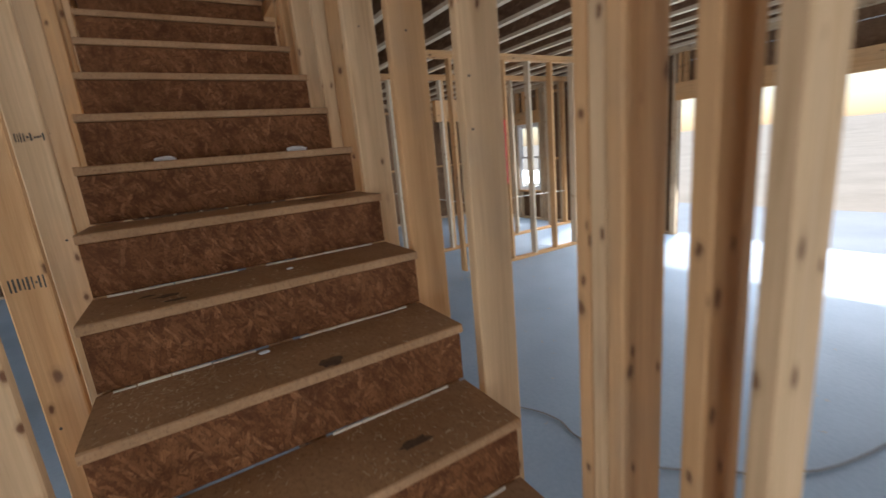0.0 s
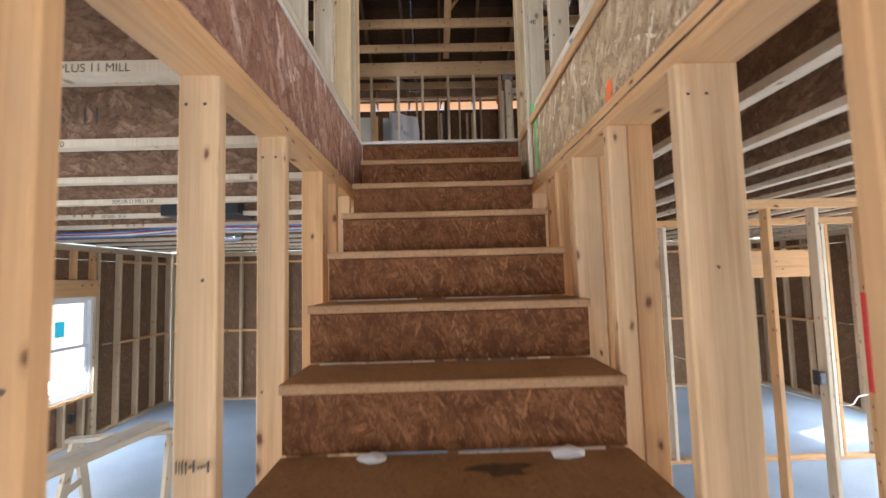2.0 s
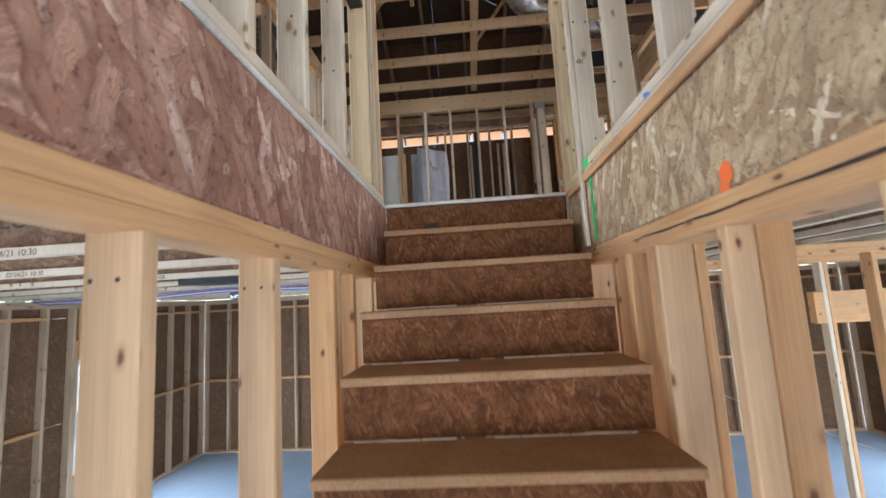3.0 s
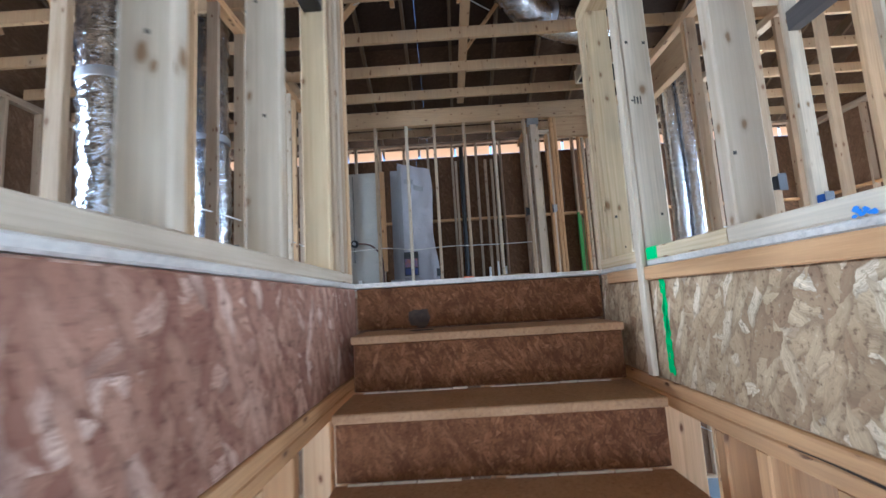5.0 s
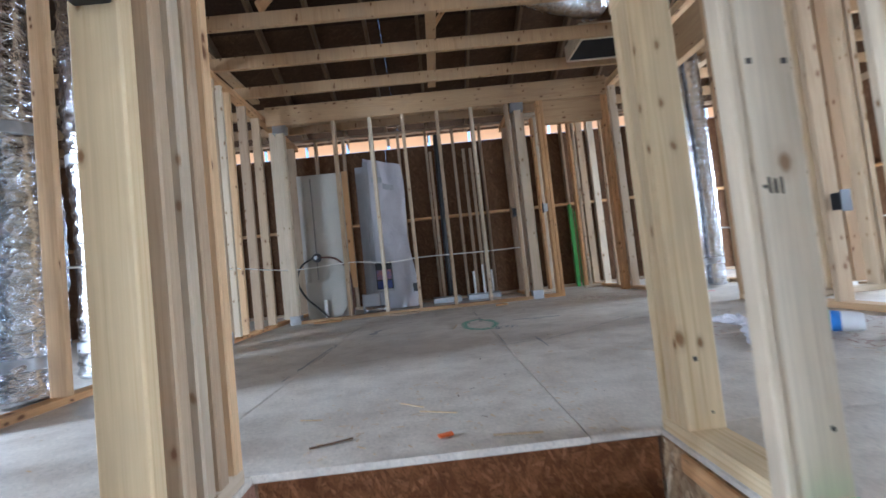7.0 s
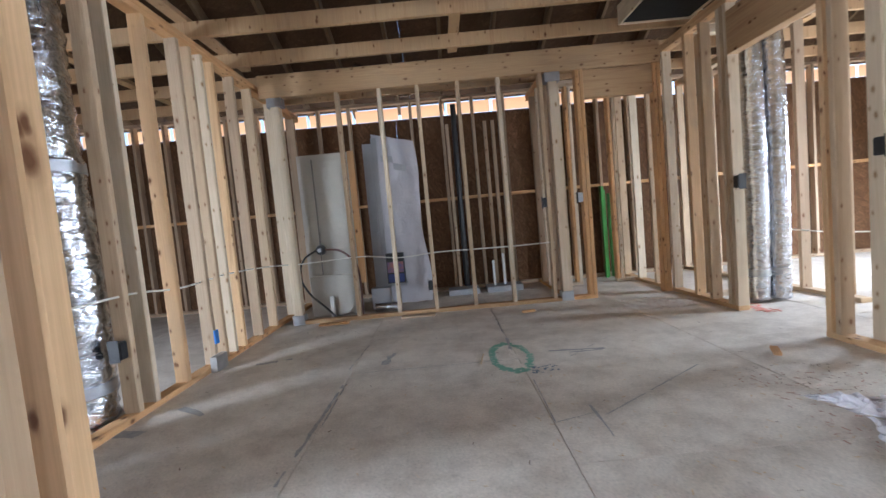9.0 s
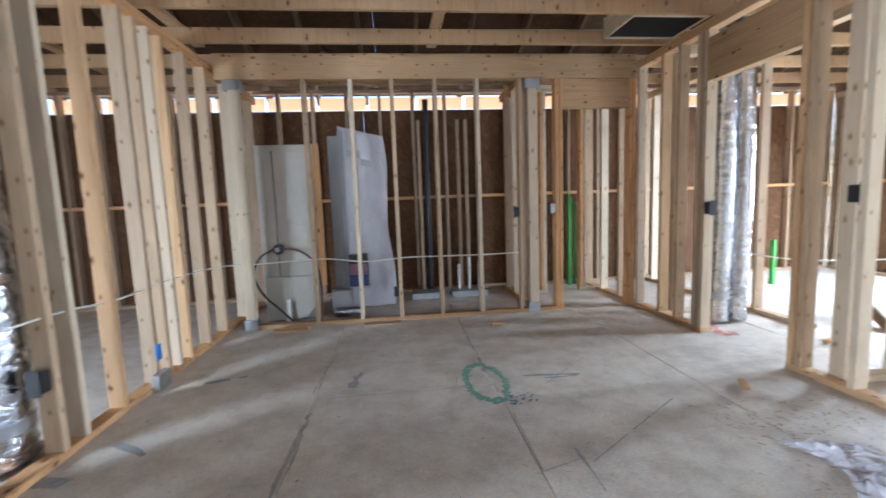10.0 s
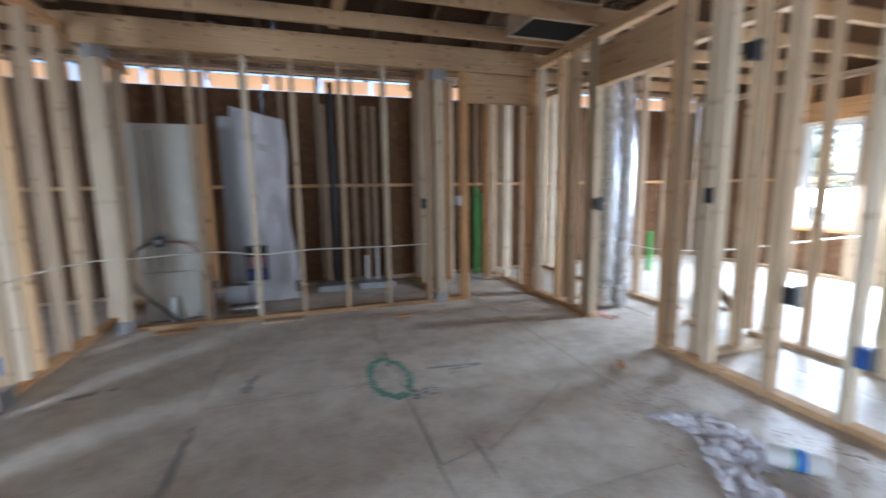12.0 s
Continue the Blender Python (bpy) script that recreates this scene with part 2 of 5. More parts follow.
GREYH = lumber_mat("pine_deep_grey", (0.16, 0.14, 0.13), (0.09, 0.08, 0.075), (0.05, 0.04, 0.035))
GREYP = lumber_mat("pine_grey", (0.50, 0.38, 0.26), (0.34, 0.23, 0.14))
OSB_RISER = osb_mat("osb_riser", [(0.11, 0.037, 0.012), (0.20, 0.078, 0.027), (0.27, 0.115, 0.043), (0.40, 0.19, 0.08)], size=0.5, bold=0.9, blotch=0.75)
OSB_TREAD = osb_mat("osb_tread_dusty", [(0.26, 0.12, 0.05), (0.36, 0.185, 0.08), (0.42, 0.235, 0.11), (0.54, 0.34, 0.18)], 0.6, (0.47, 0.28, 0.15))
OSB_RIM = osb_mat("osb_rim_red", [(0.24, 0.10, 0.065), (0.42, 0.215, 0.14), (0.56, 0.33, 0.22), (0.84, 0.62, 0.48)], size=1.6, bold=0.97, blotch=0.15)
OSB_RIM2 = osb_mat("osb_rim_yellow", [(0.30, 0.17, 0.09), (0.52, 0.36, 0.20), (0.64, 0.47, 0.28), (0.94, 0.80, 0.57)], size=1.3, bold=0.95, blotch=0.15)
OSB_WALL = osb_mat("osb_sheathing", [(0.12, 0.06, 0.03), (0.19, 0.10, 0.05), (0.25, 0.14, 0.075), (0.36, 0.22, 0.13)], 0.3, (0.22, 0.14, 0.085), size=1.4, bold=0.7)
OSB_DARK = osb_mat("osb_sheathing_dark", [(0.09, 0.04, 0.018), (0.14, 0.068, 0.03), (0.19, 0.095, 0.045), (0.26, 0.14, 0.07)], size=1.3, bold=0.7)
OSB_WEB = osb_mat("osb_web", [(0.14, 0.07, 0.04), (0.25, 0.14, 0.08), (0.32, 0.19, 0.11), (0.44, 0.28, 0.18)], size=1.2, bold=0.85, blotch=0.4)
# Roof boards carry the attic's gloom in their colour, less of it by the eave.
OSB_ROOF_DIM = osb_mat("osb_roof_dim", [(0.025, 0.013, 0.007), (0.04, 0.022, 0.012), (0.055, 0.03, 0.018), (0.08, 0.045, 0.025)])
OSB_EAVE_DIM = osb_mat("osb_eave_dim", [(0.05, 0.024, 0.011), (0.08, 0.042, 0.02), (0.11, 0.062, 0.032), (0.16, 0.095, 0.05)])
OSB_FLOOR = osb_mat("osb_floor_dusty", [(0.34, 0.26, 0.20), (0.44, 0.35, 0.27), (0.50, 0.42, 0.34), (0.58, 0.50, 0.42)], 0.82, (0.76, 0.70, 0.61), rough=0.48)
# The sky's blue sheen on the floor is put into the concrete colour.
SLAB = noise_mat("concrete_sky_blue", (0.27, 0.35, 0.44), (0.40, 0.49, 0.58), 1.2, 0.55, 0, 0.08, 40)
DIRT = noise_mat("bare_ground", (0.52, 0.47, 0.38), (0.68, 0.62, 0.52), 0.5, 0.9, 0, 0.5, 6, 0.02)
PVC = noise_mat("white_pvc", (0.72, 0.71, 0.68), (0.80, 0.79, 0.76), 6, 0.35, 0, 0)
SHELL = noise_mat("shell_back", (0.42, 0.39, 0.33), (0.52, 0.49, 0.42), 2.5, 0.5, 0, 0.1)
SHOWER = noise_mat("shower_fibreglass", (0.36, 0.36, 0.37), (0.46, 0.46, 0.46), 2.5, 0.45, 0, 0.1)
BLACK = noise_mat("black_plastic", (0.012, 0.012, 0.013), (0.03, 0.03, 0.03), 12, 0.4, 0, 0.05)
MATTE = noise_mat("matt_black", (0.004, 0.004, 0.004), (0.010, 0.010, 0.010), 12, 0.95, 0, 0)
BLUEBOX = noise_mat("blue_plastic", (0.02, 0.08, 0.30), (0.03, 0.12, 0.40), 12, 0.4, 0, 0)
STEEL = noise_mat("galvanised_steel", (0.38, 0.39, 0.40), (0.50, 0.51, 0.52), 18, 0.38, 0.85, 0.1)
VINYL = noise_mat("white_vinyl", (0.78, 0.78, 0.77), (0.84, 0.84, 0.83), 4, 0.4, 0, 0)
REDPEX = noise_mat("red_plastic", (0.42, 0.04, 0.03), (0.5, 0.06, 0.04), 5, 0.4, 0, 0)
BROWNHOSE = noise_mat("brown_hose", (0.10, 0.04, 0.03), (0.16, 0.07, 0.05), 5, 0.45, 0, 0)
GREENP = noise_mat("green_pipe", (0.05, 0.26, 0.05), (0.08, 0.36, 0.07), 5, 0.4, 0, 0)
CABLE = noise_mat("white_cable", (0.70, 0.68, 0.60), (0.78, 0.75, 0.68), 20, 0.5, 0, 0)
GREYCABLE = noise_mat("grey_cable", (0.16, 0.15, 0.14), (0.24, 0.22, 0.2), 20, 0.6, 0, 0)
GSPRAY = noise_mat("green_spray", (0.02, 0.55, 0.12), (0.04, 0.75, 0.2), 25, 0.5, 0, 0)
GCHALK = noise_mat("green_marking", (0.16, 0.40, 0.28), (0.26, 0.42, 0.32), 25, 0.8, 0, 0)
OSPRAY = noise_mat("orange_spray", (0.75, 0.12, 0.02), (0.9, 0.2, 0.04), 25, 0.5, 0, 0)
RSPRAY = noise_mat("red_spray", (0.62, 0.03, 0.03), (0.8, 0.06, 0.05), 25, 0.5, 0, 0)
INK = noise_mat("black_ink", (0.035, 0.028, 0.022), (0.09, 0.07, 0.05), 60, 0.7, 0, 0)
CHALK2 = noise_mat("torn_wood", (0.62, 0.55, 0.46), (0.85, 0.80, 0.72), 40, 0.8, 0, 0)
BLUECH = noise_mat("blue_chalk", (0.10, 0.16, 0.22), (0.22, 0.27, 0.30), 30, 0.8, 0, 0)
CHALK = noise_mat("chalk_line", (0.25, 0.26, 0.27), (0.46, 0.43, 0.40), 30, 0.8, 0, 0)
GAPM = noise_mat("cream_strip", (0.72, 0.62, 0.48), (0.85, 0.76, 0.62), 30, 0.8, 0, 0)
CHIP = noise_mat("wood_chips", (0.50, 0.36, 0.21), (0.72, 0.56, 0.36), 40, 0.8, 0, 0)
# For near-black scuffs, and for the gap painted between the plates.
SCUFF_GAP = noise_mat("scuff_and_gap_dark", (0.035, 0.022, 0.015), (0.08, 0.05, 0.03), 30, 0.8, 0, 0)
STAIN = noise_mat("dark_stain", (0.10, 0.055, 0.03), (0.17, 0.10, 0.055), 30, 0.8, 0, 0)
PAPER = noise_mat("white_paper", (0.74, 0.73, 0.72), (0.82, 0.81, 0.8), 8, 0.6, 0, 0.1)
BLUEP = noise_mat("blue_print", (0.03, 0.16, 0.55), (0.05, 0.25, 0.7), 8, 0.5, 0, 0)
BARK = noise_mat("bark", (0.09, 0.06, 0.04), (0.16, 0.11, 0.07), 6, 0.9, 0, 0.5)
LEAF = noise_mat("leaves", (0.07, 0.12, 0.04), (0.12, 0.17, 0.07), 0.6, 0.7, 0, 0)


def foil_mat():
    m, t, b = mat("foil_wrap", 0.16, 1.0)
    v, _ = coords(t, (1, 1, 1.6))
    n = tex(t, "ShaderNodeTexVoronoi", v, Scale=13.0)
    f = tex(t, "ShaderNodeTexNoise", v, Scale=20.0, Detail=3.0, Distortion=1.4)
    t.links.new(ramp(t, f.outputs[0], [(0.3, (0.38, 0.40, 0.43)), (0.7, (0.72, 0.73, 0.76))]), b.inputs["Base Color"])
    bump(t, b, mix(t, 0.6, n.outputs["Distance"], f.outputs[0]), 0.9, 0.012)
    return m


FOIL = foil_mat()


def sheet_mat(name, color, alpha):
    m, t, b = mat(name, 0.25)
    b.inputs["Base Color"].default_value = (*color, 1)
    b.inputs["Transmission Weight"].default_value = 0.0
    b.inputs["Alpha"].default_value = alpha
    v, _ = coords(t, (1, 1, 1))
    f = tex(t, "ShaderNodeTexNoise", v, Scale=9.0, Detail=4.0, Distortion=1.5)
    bump(t, b, f.outputs[0], 0.8, 0.02)
    return m


POLY = sheet_mat("clear_poly_film", (0.90, 0.87, 0.91), 0.62)


def glass_mat():
    m, t, b = mat("window_glass", 0.02)
    b.inputs["Base Color"].default_value = (0.95, 0.97, 0.97, 1)
    b.inputs["Transmission Weight"].default_value = 1.0
    b.inputs["IOR"].default_value = 1.02
    return m


GLASS = glass_mat()

# ---- builders ----
BOARDS = {}


def empty(name, at=(0, 0, 0), **tags):
    o = new(name)
    o.location = at
    return tagged(o, **tags)


def adopt(ob, parent, m=None):
    """Place ob at the world pose m under its parent, whose turn is none."""
    m = m if m is not None else Matrix.Identity(4)
    if parent is None:
        ob.matrix_world = m
    else:
        ob.parent = parent
        up = parent.location.copy()
        if parent.parent:
            up += parent.parent.location
        ob.matrix_basis = Matrix.Translation(-up) @ m
    return ob


def board_mesh(a, b, c, material):
    """A timber a x b x c, with c along z and its long edges eased."""
    key = (round(a, 4), round(b, 4), round(c, 4), material.name)
    if key in BOARDS:
        return BOARDS[key]
    e = min(0.004, a * 0.22)
    x, y, z = a / 2, b / 2, c / 2
    ring = [(x - e, -y), (x, -y + e), (x, y - e), (x - e, y), (-x + e, y), (-x, y - e), (-x, -y + e), (-x + e, -y)]
    vs = [(p, q, -z) for p, q in ring] + [(p, q, z) for p, q in ring]
    fs = [[i, (i + 1) % 8, 8 + (i + 1) % 8, 8 + i] for i in range(8)] + [list(range(8))[::-1], list(range(8, 16))]
    me = bpy.data.meshes.new("board")
    me.from_pydata(vs, [], fs)
    me.materials.append(material)
    BOARDS[key] = me
    return me


def board(name, parent, x0, x1, y0, y1, z0, z1, material, label="", turn=None):
    """A timber or panel between the given limits."""
    d = [x1 - x0, y1 - y0, z1 - z0]
    o = sorted(range(3), key=lambda i: d[i])
    me = board_mesh(d[o[0]], d[o[1]], d[o[2]], material)
    cols = [Vector((0, 0, 0)) for _ in range(3)]
    for k, ax in enumerate(o):
        cols[k][ax] = 1.0
    m = Matrix((cols[0], cols[1], cols[2])).transposed()
    if m.determinant() < 0:
        m.col[0] *= -1
    m = m.to_4x4()
    if turn:
        m = turn.to_4x4() @ m
    m = Matrix.Translation(((x0 + x1) / 2, (y0 + y1) / 2, (z0 + z1) / 2)) @ m
    ob = new(name, me)
    tagged(ob, label=label)
    return adopt(ob, parent, m)


def slant(name, parent, p, q, w, h, material, label="", thin=None):
    """A timber from p to q, w by h in section; its thin side looks along thin."""
    p, q = Vector(p), Vector(q)
    d = q - p
    me = board_mesh(min(w, h), max(w, h), d.length, material)
    zc = d.normalized()
    tn = Vector(thin) if thin else (Vector((1, 0, 0)) if abs(zc.x) < 0.9 else Vector((0, 0, 1)))
    yc = zc.cross(tn).normalized()
    xc = yc.cross(zc)
    rot = Matrix((xc, yc, zc)).transposed().to_4x4()
    ob = new(name, me)
    tagged(ob, label=label)
    return adopt(ob, parent, Matrix.Translation((p + q) / 2) @ rot)


def mesh_ob(name, parent, bm, material, label="", smooth=False):
    """One mesh, modelled in world metres."""
    me = bpy.data.meshes.new(name)
    bmesh.ops.recalc_face_normals(bm, faces=bm.faces)
    bm.to_mesh(me)
    bm.free()
    for mm in (material if isinstance(material, (list, tuple)) else [material]):
        me.materials.append(mm)
    if smooth:
        for p in me.polygons:
            p.use_smooth = True
    ob = new(name, me)
    tagged(ob, label=label)
    return adopt(ob, parent)


def bbox(bm, x0, x1, y0, y1, z0, z1, mi=0):
    vs = [bm.verts.new(p) for p in itertools_box(x0, x1, y0, y1, z0, z1)]
    for f in ((0, 1, 3, 2), (4, 6, 7, 5), (0, 4, 5, 1), (2, 3, 7, 6), (0, 2, 6, 4), (1, 5, 7, 3)):
        fa = bm.faces.new([vs[i] for i in f])
        fa.material_index = mi


def itertools_box(x0, x1, y0, y1, z0, z1):
    return [(x, y, z) for x in (x0, x1) for y in (y0, y1) for z in (z0, z1)]


def tube(name, parent, pts, r, material, label="", seg=10, wobble=0.0, step=0.0, seed=1):
    """A round pipe or cable along a smoothed line of points."""
    pts = [Vector(p) for p in pts]
    line = []
    n = len(pts)
    for i in range(n - 1):
        p0, p1, p2, p3 = pts[max(i - 1, 0)], pts[i], pts[i + 1], pts[min(i + 2, n - 1)]
        k = max(2, int((p2 - p1).length / step)) if step else 6
        for j in range(k):
            u = j / k
            line.append(0.5 * ((2 * p1) + (p2 - p0) * u + (2 * p0 - 5 * p1 + 4 * p2 - p3) * u * u + (3 * p1 - p0 - 3 * p2 + p3) * u ** 3))
    line.append(pts[-1])
    bm = bmesh.new()
    rng = random.Random(seed)
    rings = []
    prev = None
    for i, p in enumerate(line):
        d = (line[min(i + 1, len(line) - 1)] - line[max(i - 1, 0)]).normalized()
        if prev is None:
            a = d.orthogonal().normalized()
        else:
            a = (prev - d * prev.dot(d)).normalized()
        prev = a
        b2 = d.cross(a)
        ring = []
        for j in range(seg):
            an = 2 * math.pi * j / seg
            rr = r * (1 + (wobble * (rng.random() - 0.5) + (0.35 * wobble * (1 if i % 2 else -1)) if wobble else 0))
            ring.append(bm.verts.new(p + rr * (math.cos(an) * a + math.sin(an) * b2)))
        rings.append(ring)
    for r0, r1 in zip(rings, rings[1:]):
        for j in range(seg):
            bm.faces.new((r0[j], r0[(j + 1) % seg], r1[(j + 1) % seg], r1[j]))
    bm.faces.new(rings[0][::-1])
    bm.faces.new(rings[-1])
    return mesh_ob(name, parent, bm, material, label, smooth=True)


def stud_wall(name, axis, at, u0, u1, z0, z1, studs, material=PINE, label="", tops=2, thick=W4, plate_gaps=(), bottom=True, mats=None, top=True):
    """A framed wall. axis 'x': it runs along x at y = at .. at + thick; 'y': along y at x = at .. at + thick.
    studs: (place, top or None, bottom or None) or a place."""
    root = empty(name, kind="structure", label=label or "open framed wall of pine studs and plates")

    def bd(nm, a, b, c, d, mt):
        if axis == 'x':
            board(nm, root, a, b, at, at + thick, c, d, mt)
        else:
            board(nm, root, at, at + thick, a, b, c, d, mt)
    cut = u0
    spans = []
    for g0, g1 in sorted(plate_gaps):
        spans.append((cut, g0))
        cut = g1
    spans.append((cut, u1))
    if bottom:
        for a, b in spans:
            if b - a > 0.05:
                bd("bottom_plate", a, b, z0, z0 + T, material)
    if top:
        for k in range(tops):
            bd("top_plate", u0, u1, z1 - (k + 1) * T, z1 - k * T, material)
    for i, s in enumerate(studs):
        p, zt, zb = s if isinstance(s, tuple) else (s, None, None)
        mt = (mats[i % len(mats)] if mats else material)
        bd("stud", p, p + T, (z0 + T) if zb is None else zb, (z1 - tops * T) if zt is None else zt, mt)
    return root


def spaced(a, b, step=0.406):
    out = []
    x = a
    while x < b - T:
        out.append(x)
        x += step
    out.append(b - T)
    return out


def window_unit(name, axis, at, u0, u1, z0, z1, rails=1):
    """A vinyl window: frame, two sashes and their panes, in the opening. at: its inner face; the unit goes outwards."""
    out = 1 if at > 0 else -1
    if axis == 'x':
        out = 1 if at > 0 else -1
    root = empty(name, kind="structure", label="white vinyl window with a sash above and one below")

    def bd(nm, par, a, b, c, d, t0, t1, mt=VINYL, lab=""):
        lo, hi = sorted((at + out * t0, at + out * t1))
        if axis == 'y':
            return board(nm, par, lo, hi, a, b, c, d, mt, lab)
        return board(nm, par, a, b, lo, hi, c, d, mt, lab)
    fr = empty("window_frame")
    adopt(fr, root)
    bd("jamb", fr, u0, u0 + 0.045, z0, z1, 0.03, 0.11)
    bd("jamb", fr, u1 - 0.045, u1, z0, z1, 0.03, 0.11)
    bd("head", fr, u0 + 0.045, u1 - 0.045, z1 - 0.045, z1, 0.03, 0.11)
    bd("sill", fr, u0 + 0.045, u1 - 0.045, z0, z0 + 0.045, 0.03, 0.12)
    mid = (z0 + z1) / 2
    for lo, hi, dep in ((z0 + 0.045, mid + 0.02, 0.04), (mid - 0.02, z1 - 0.045, 0.075)):
        sa = empty("sash")
        adopt(sa, root)
        a, b = u0 + 0.045, u1 - 0.045
        bd("stile", sa, a, a + 0.035, lo, hi, dep, dep + 0.03)
        bd("stile", sa, b - 0.035, b, lo, hi, dep, dep + 0.03)
        bd("rail", sa, a + 0.035, b - 0.035, lo, lo + 0.035, dep, dep + 0.03)
        bd("rail", sa, a + 0.035, b - 0.035, hi - 0.035, hi, dep, dep + 0.03)
        g = bd("pane", sa, a + 0.035, b - 0.035, lo + 0.035, hi - 0.035, dep + 0.012, dep + 0.017, GLASS, "clear glass pane")
        g.visible_shadow = False
    return root


def rough_opening_studs(u0, u1, zsill, zhead):
    """Studs, jacks and cripples round a window opening."""
    return [(u0 - 2 * T, None, None), (u0 - T, zhead, None), (u1, zhead, None), (u1 + T, None, None)] + \
           [(u, zsill - T, None) for u in spaced(u0, u1, 0.3)[0:-1]]


def exterior_wall(name, axis, at, u0, u1, z0, z1, openings, sheath_top=None, seams=(1.22,), tops=2, osb=OSB_WALL, label=""):
    """at: inner face; thickness outwards. openings: (u0, u1, sill, head, has_window)."""
    out = 1 if at > 0 else -1
    lo = at if out > 0 else at - W4
    studs = []
    for s in spaced(u0, u1):
        if all(s + T < o[0] - 2 * T or s > o[1] + 2 * T for o in openings):
            studs.append(s)
    for o in openings:
        st = rough_opening_studs(*o[:4])
        studs += st if o[2] > z0 + 0.1 else st[:4]
    root = stud_wall(name, axis, lo, u0, u1, z0, z1, studs, TANP if z0 < 1 else GREYP, label or "exterior wall of pine studs sheathed with brown boards",
                     tops=tops, plate_gaps=[(o[0], o[1]) for o in openings if o[2] <= z0 + 0.1])

    def bd(nm, a, b, c, d, t0, t1, mt):
        l2, h2 = sorted((at + out * t0, at + out * t1))
        if axis == 'y':
            board(nm, root, l2, h2, a, b, c, d, mt)
        else:
            board(nm, root, a, b, l2, h2, c, d, mt)
    for a, b, s, hd, _ in openings:
        bd("header", a - T, b + T, hd, hd + 0.235, 0.002, W4 - 0.002, PINE)
        for u in spaced(a, b, 0.406):
            if z1 - tops * T - (hd + 0.235) > 0.03:
                bd("cripple", u, u + T, hd + 0.235, z1 - tops * T, 0, W4, PINE)
        if s > z0 + 0.1:
            bd("rough_sill", a, b, s - T, s, 0, W4, PINE)
    top = sheath_top or z1
    rows = [z0 - (0.3 if z0 > 1 else 0)] + [z0 + 1.22 * k for k in range(1, 3) if z0 + 1.22 * k < top - 0.05] + [top]
    k = 0
    for r0, r1 in zip(rows, rows[1:]):
        edge = u0 - (0.6 if k % 2 else 0)
        k += 1
        while edge < u1:
            p0, p1 = max(edge, u0) + 0.0015, min(edge + 2.44, u1) - 0.0015
            edge += 2.44
            if p1 - p0 < 0.02:
                continue
            pieces = [(p0, p1, r0 + 0.0015, r1 - 0.0015)]
            for a, b, s, hd, _ in openings:
                nxt = []
                for (q0, q1, c, d) in pieces:
                    if q1 <= a or q0 >= b or d <= s or c >= hd:
                        nxt.append((q0, q1, c, d))
                        continue
                    if q0 < a:
                        nxt.append((q0, a, c, d))
                    if q1 > b:
                        nxt.append((b, q1, c, d))
                    m0, m1 = max(q0, a), min(q1, b)
                    if c < s:
                        nxt.append((m0, m1, c, s))
                    if d > hd:
                        nxt.append((m0, m1, hd, d))
                pieces = nxt
            for q0, q1, c, d in pieces:
                if q1 - q0 > 0.01 and d - c > 0.01:
                    bd("sheathing_panel", q0, q1, c, d, W4 + 0.001, W4 + 0.012, osb)
        # blocking behind the joint
        if r1 < top - 0.05:
            us = sorted(s[0] if isinstance(s, tuple) else s for s in studs if not isinstance(s, tuple))
            for a, b in zip(us, us[1:]):
                if 0.2 < b - a < 0.45 and all(b < o[0] - 2 * T or a > o[1] + T for o in openings):
                    bd("blocking", a + T + 0.001, b - 0.001, r1 - 0.019, r1 + 0.019, 0.004, W4, PINE)
    for i, (a, b, s, hd, win) in enumerate(openings):
        if win:
            window_unit(name + "_window", axis, at, a, b, s, hd)
    return root


# ---- ground ----
bm = bmesh.new()
bmesh.ops.create_grid(bm, x_segments=60, y_segments=60, size=600)
for v in bm.verts:
    d = v.co.length
    v.co.z = -0.22 + (noise.noise(v.co * 0.02) * 2.0 if d > 60 else 0)
tagged(mesh_ob("ground", None, bm, DIRT), kind="structure", label="bare trampled building plot of pale earth")
tagged(board("slab", None, XW - 0.2, XE + 0.2, YS - 0.2, YN + 0.2, -0.30, 0.0, SLAB), kind="structure", label="smooth concrete floor slab, its grey tinted with the sky's blue")
tagged(board("porch_slab", None, XE + 0.21, XE + 3.2, -1.0, 6.0, -0.30, -0.04, SLAB), kind="structure", label="sunlit concrete porch slab outside the wide opening")

# ---- exterior walls ----
exterior_wall("wall_west_lower", 'y', XW, YS, YN, 0, JB, [(6.06, 6.82, 0.60, 1.93, True), (0.6, 2.2, 0.7, 2.05, True)])
exterior_wall("wall_north_lower", 'x', YN, XW, XE, 0, JB, [])
exterior_wall("wall_east_lower", 'y', XE, YS, YN, 0, JB, [(0.5, 3.45, 0.0, 1.93, False), (4.15, 5.28, 0.0, 1.93, False), (6.20, 6.84, 0.60, 1.93, True)])
exterior_wall("wall_south_lower", 'x', YS, XW, XE, 0, JB, [(-3.6, -2.0, 0.7, 2.05, True), (-0.7, 1.1, 0.0, 2.05, False), (2.6, 4.4, 0.7, 2.05, True)])
exterior_wall("wall_west_upper", 'y', XW, YS, YN + UPY, F, CB, [(2.3, 3.9, F + 0.35, F + 2.03, True)])
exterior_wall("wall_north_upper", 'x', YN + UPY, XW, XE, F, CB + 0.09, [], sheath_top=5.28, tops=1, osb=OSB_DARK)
exterior_wall("wall_east_upper", 'y', XE, YS, YN + UPY, F, CB, [(6.45, 7.07, 3.56, 4.88, True), (5.55, 6.12, 3.56, 4.88, True), (1.2, 2.6, 3.56, 4.88, True)])
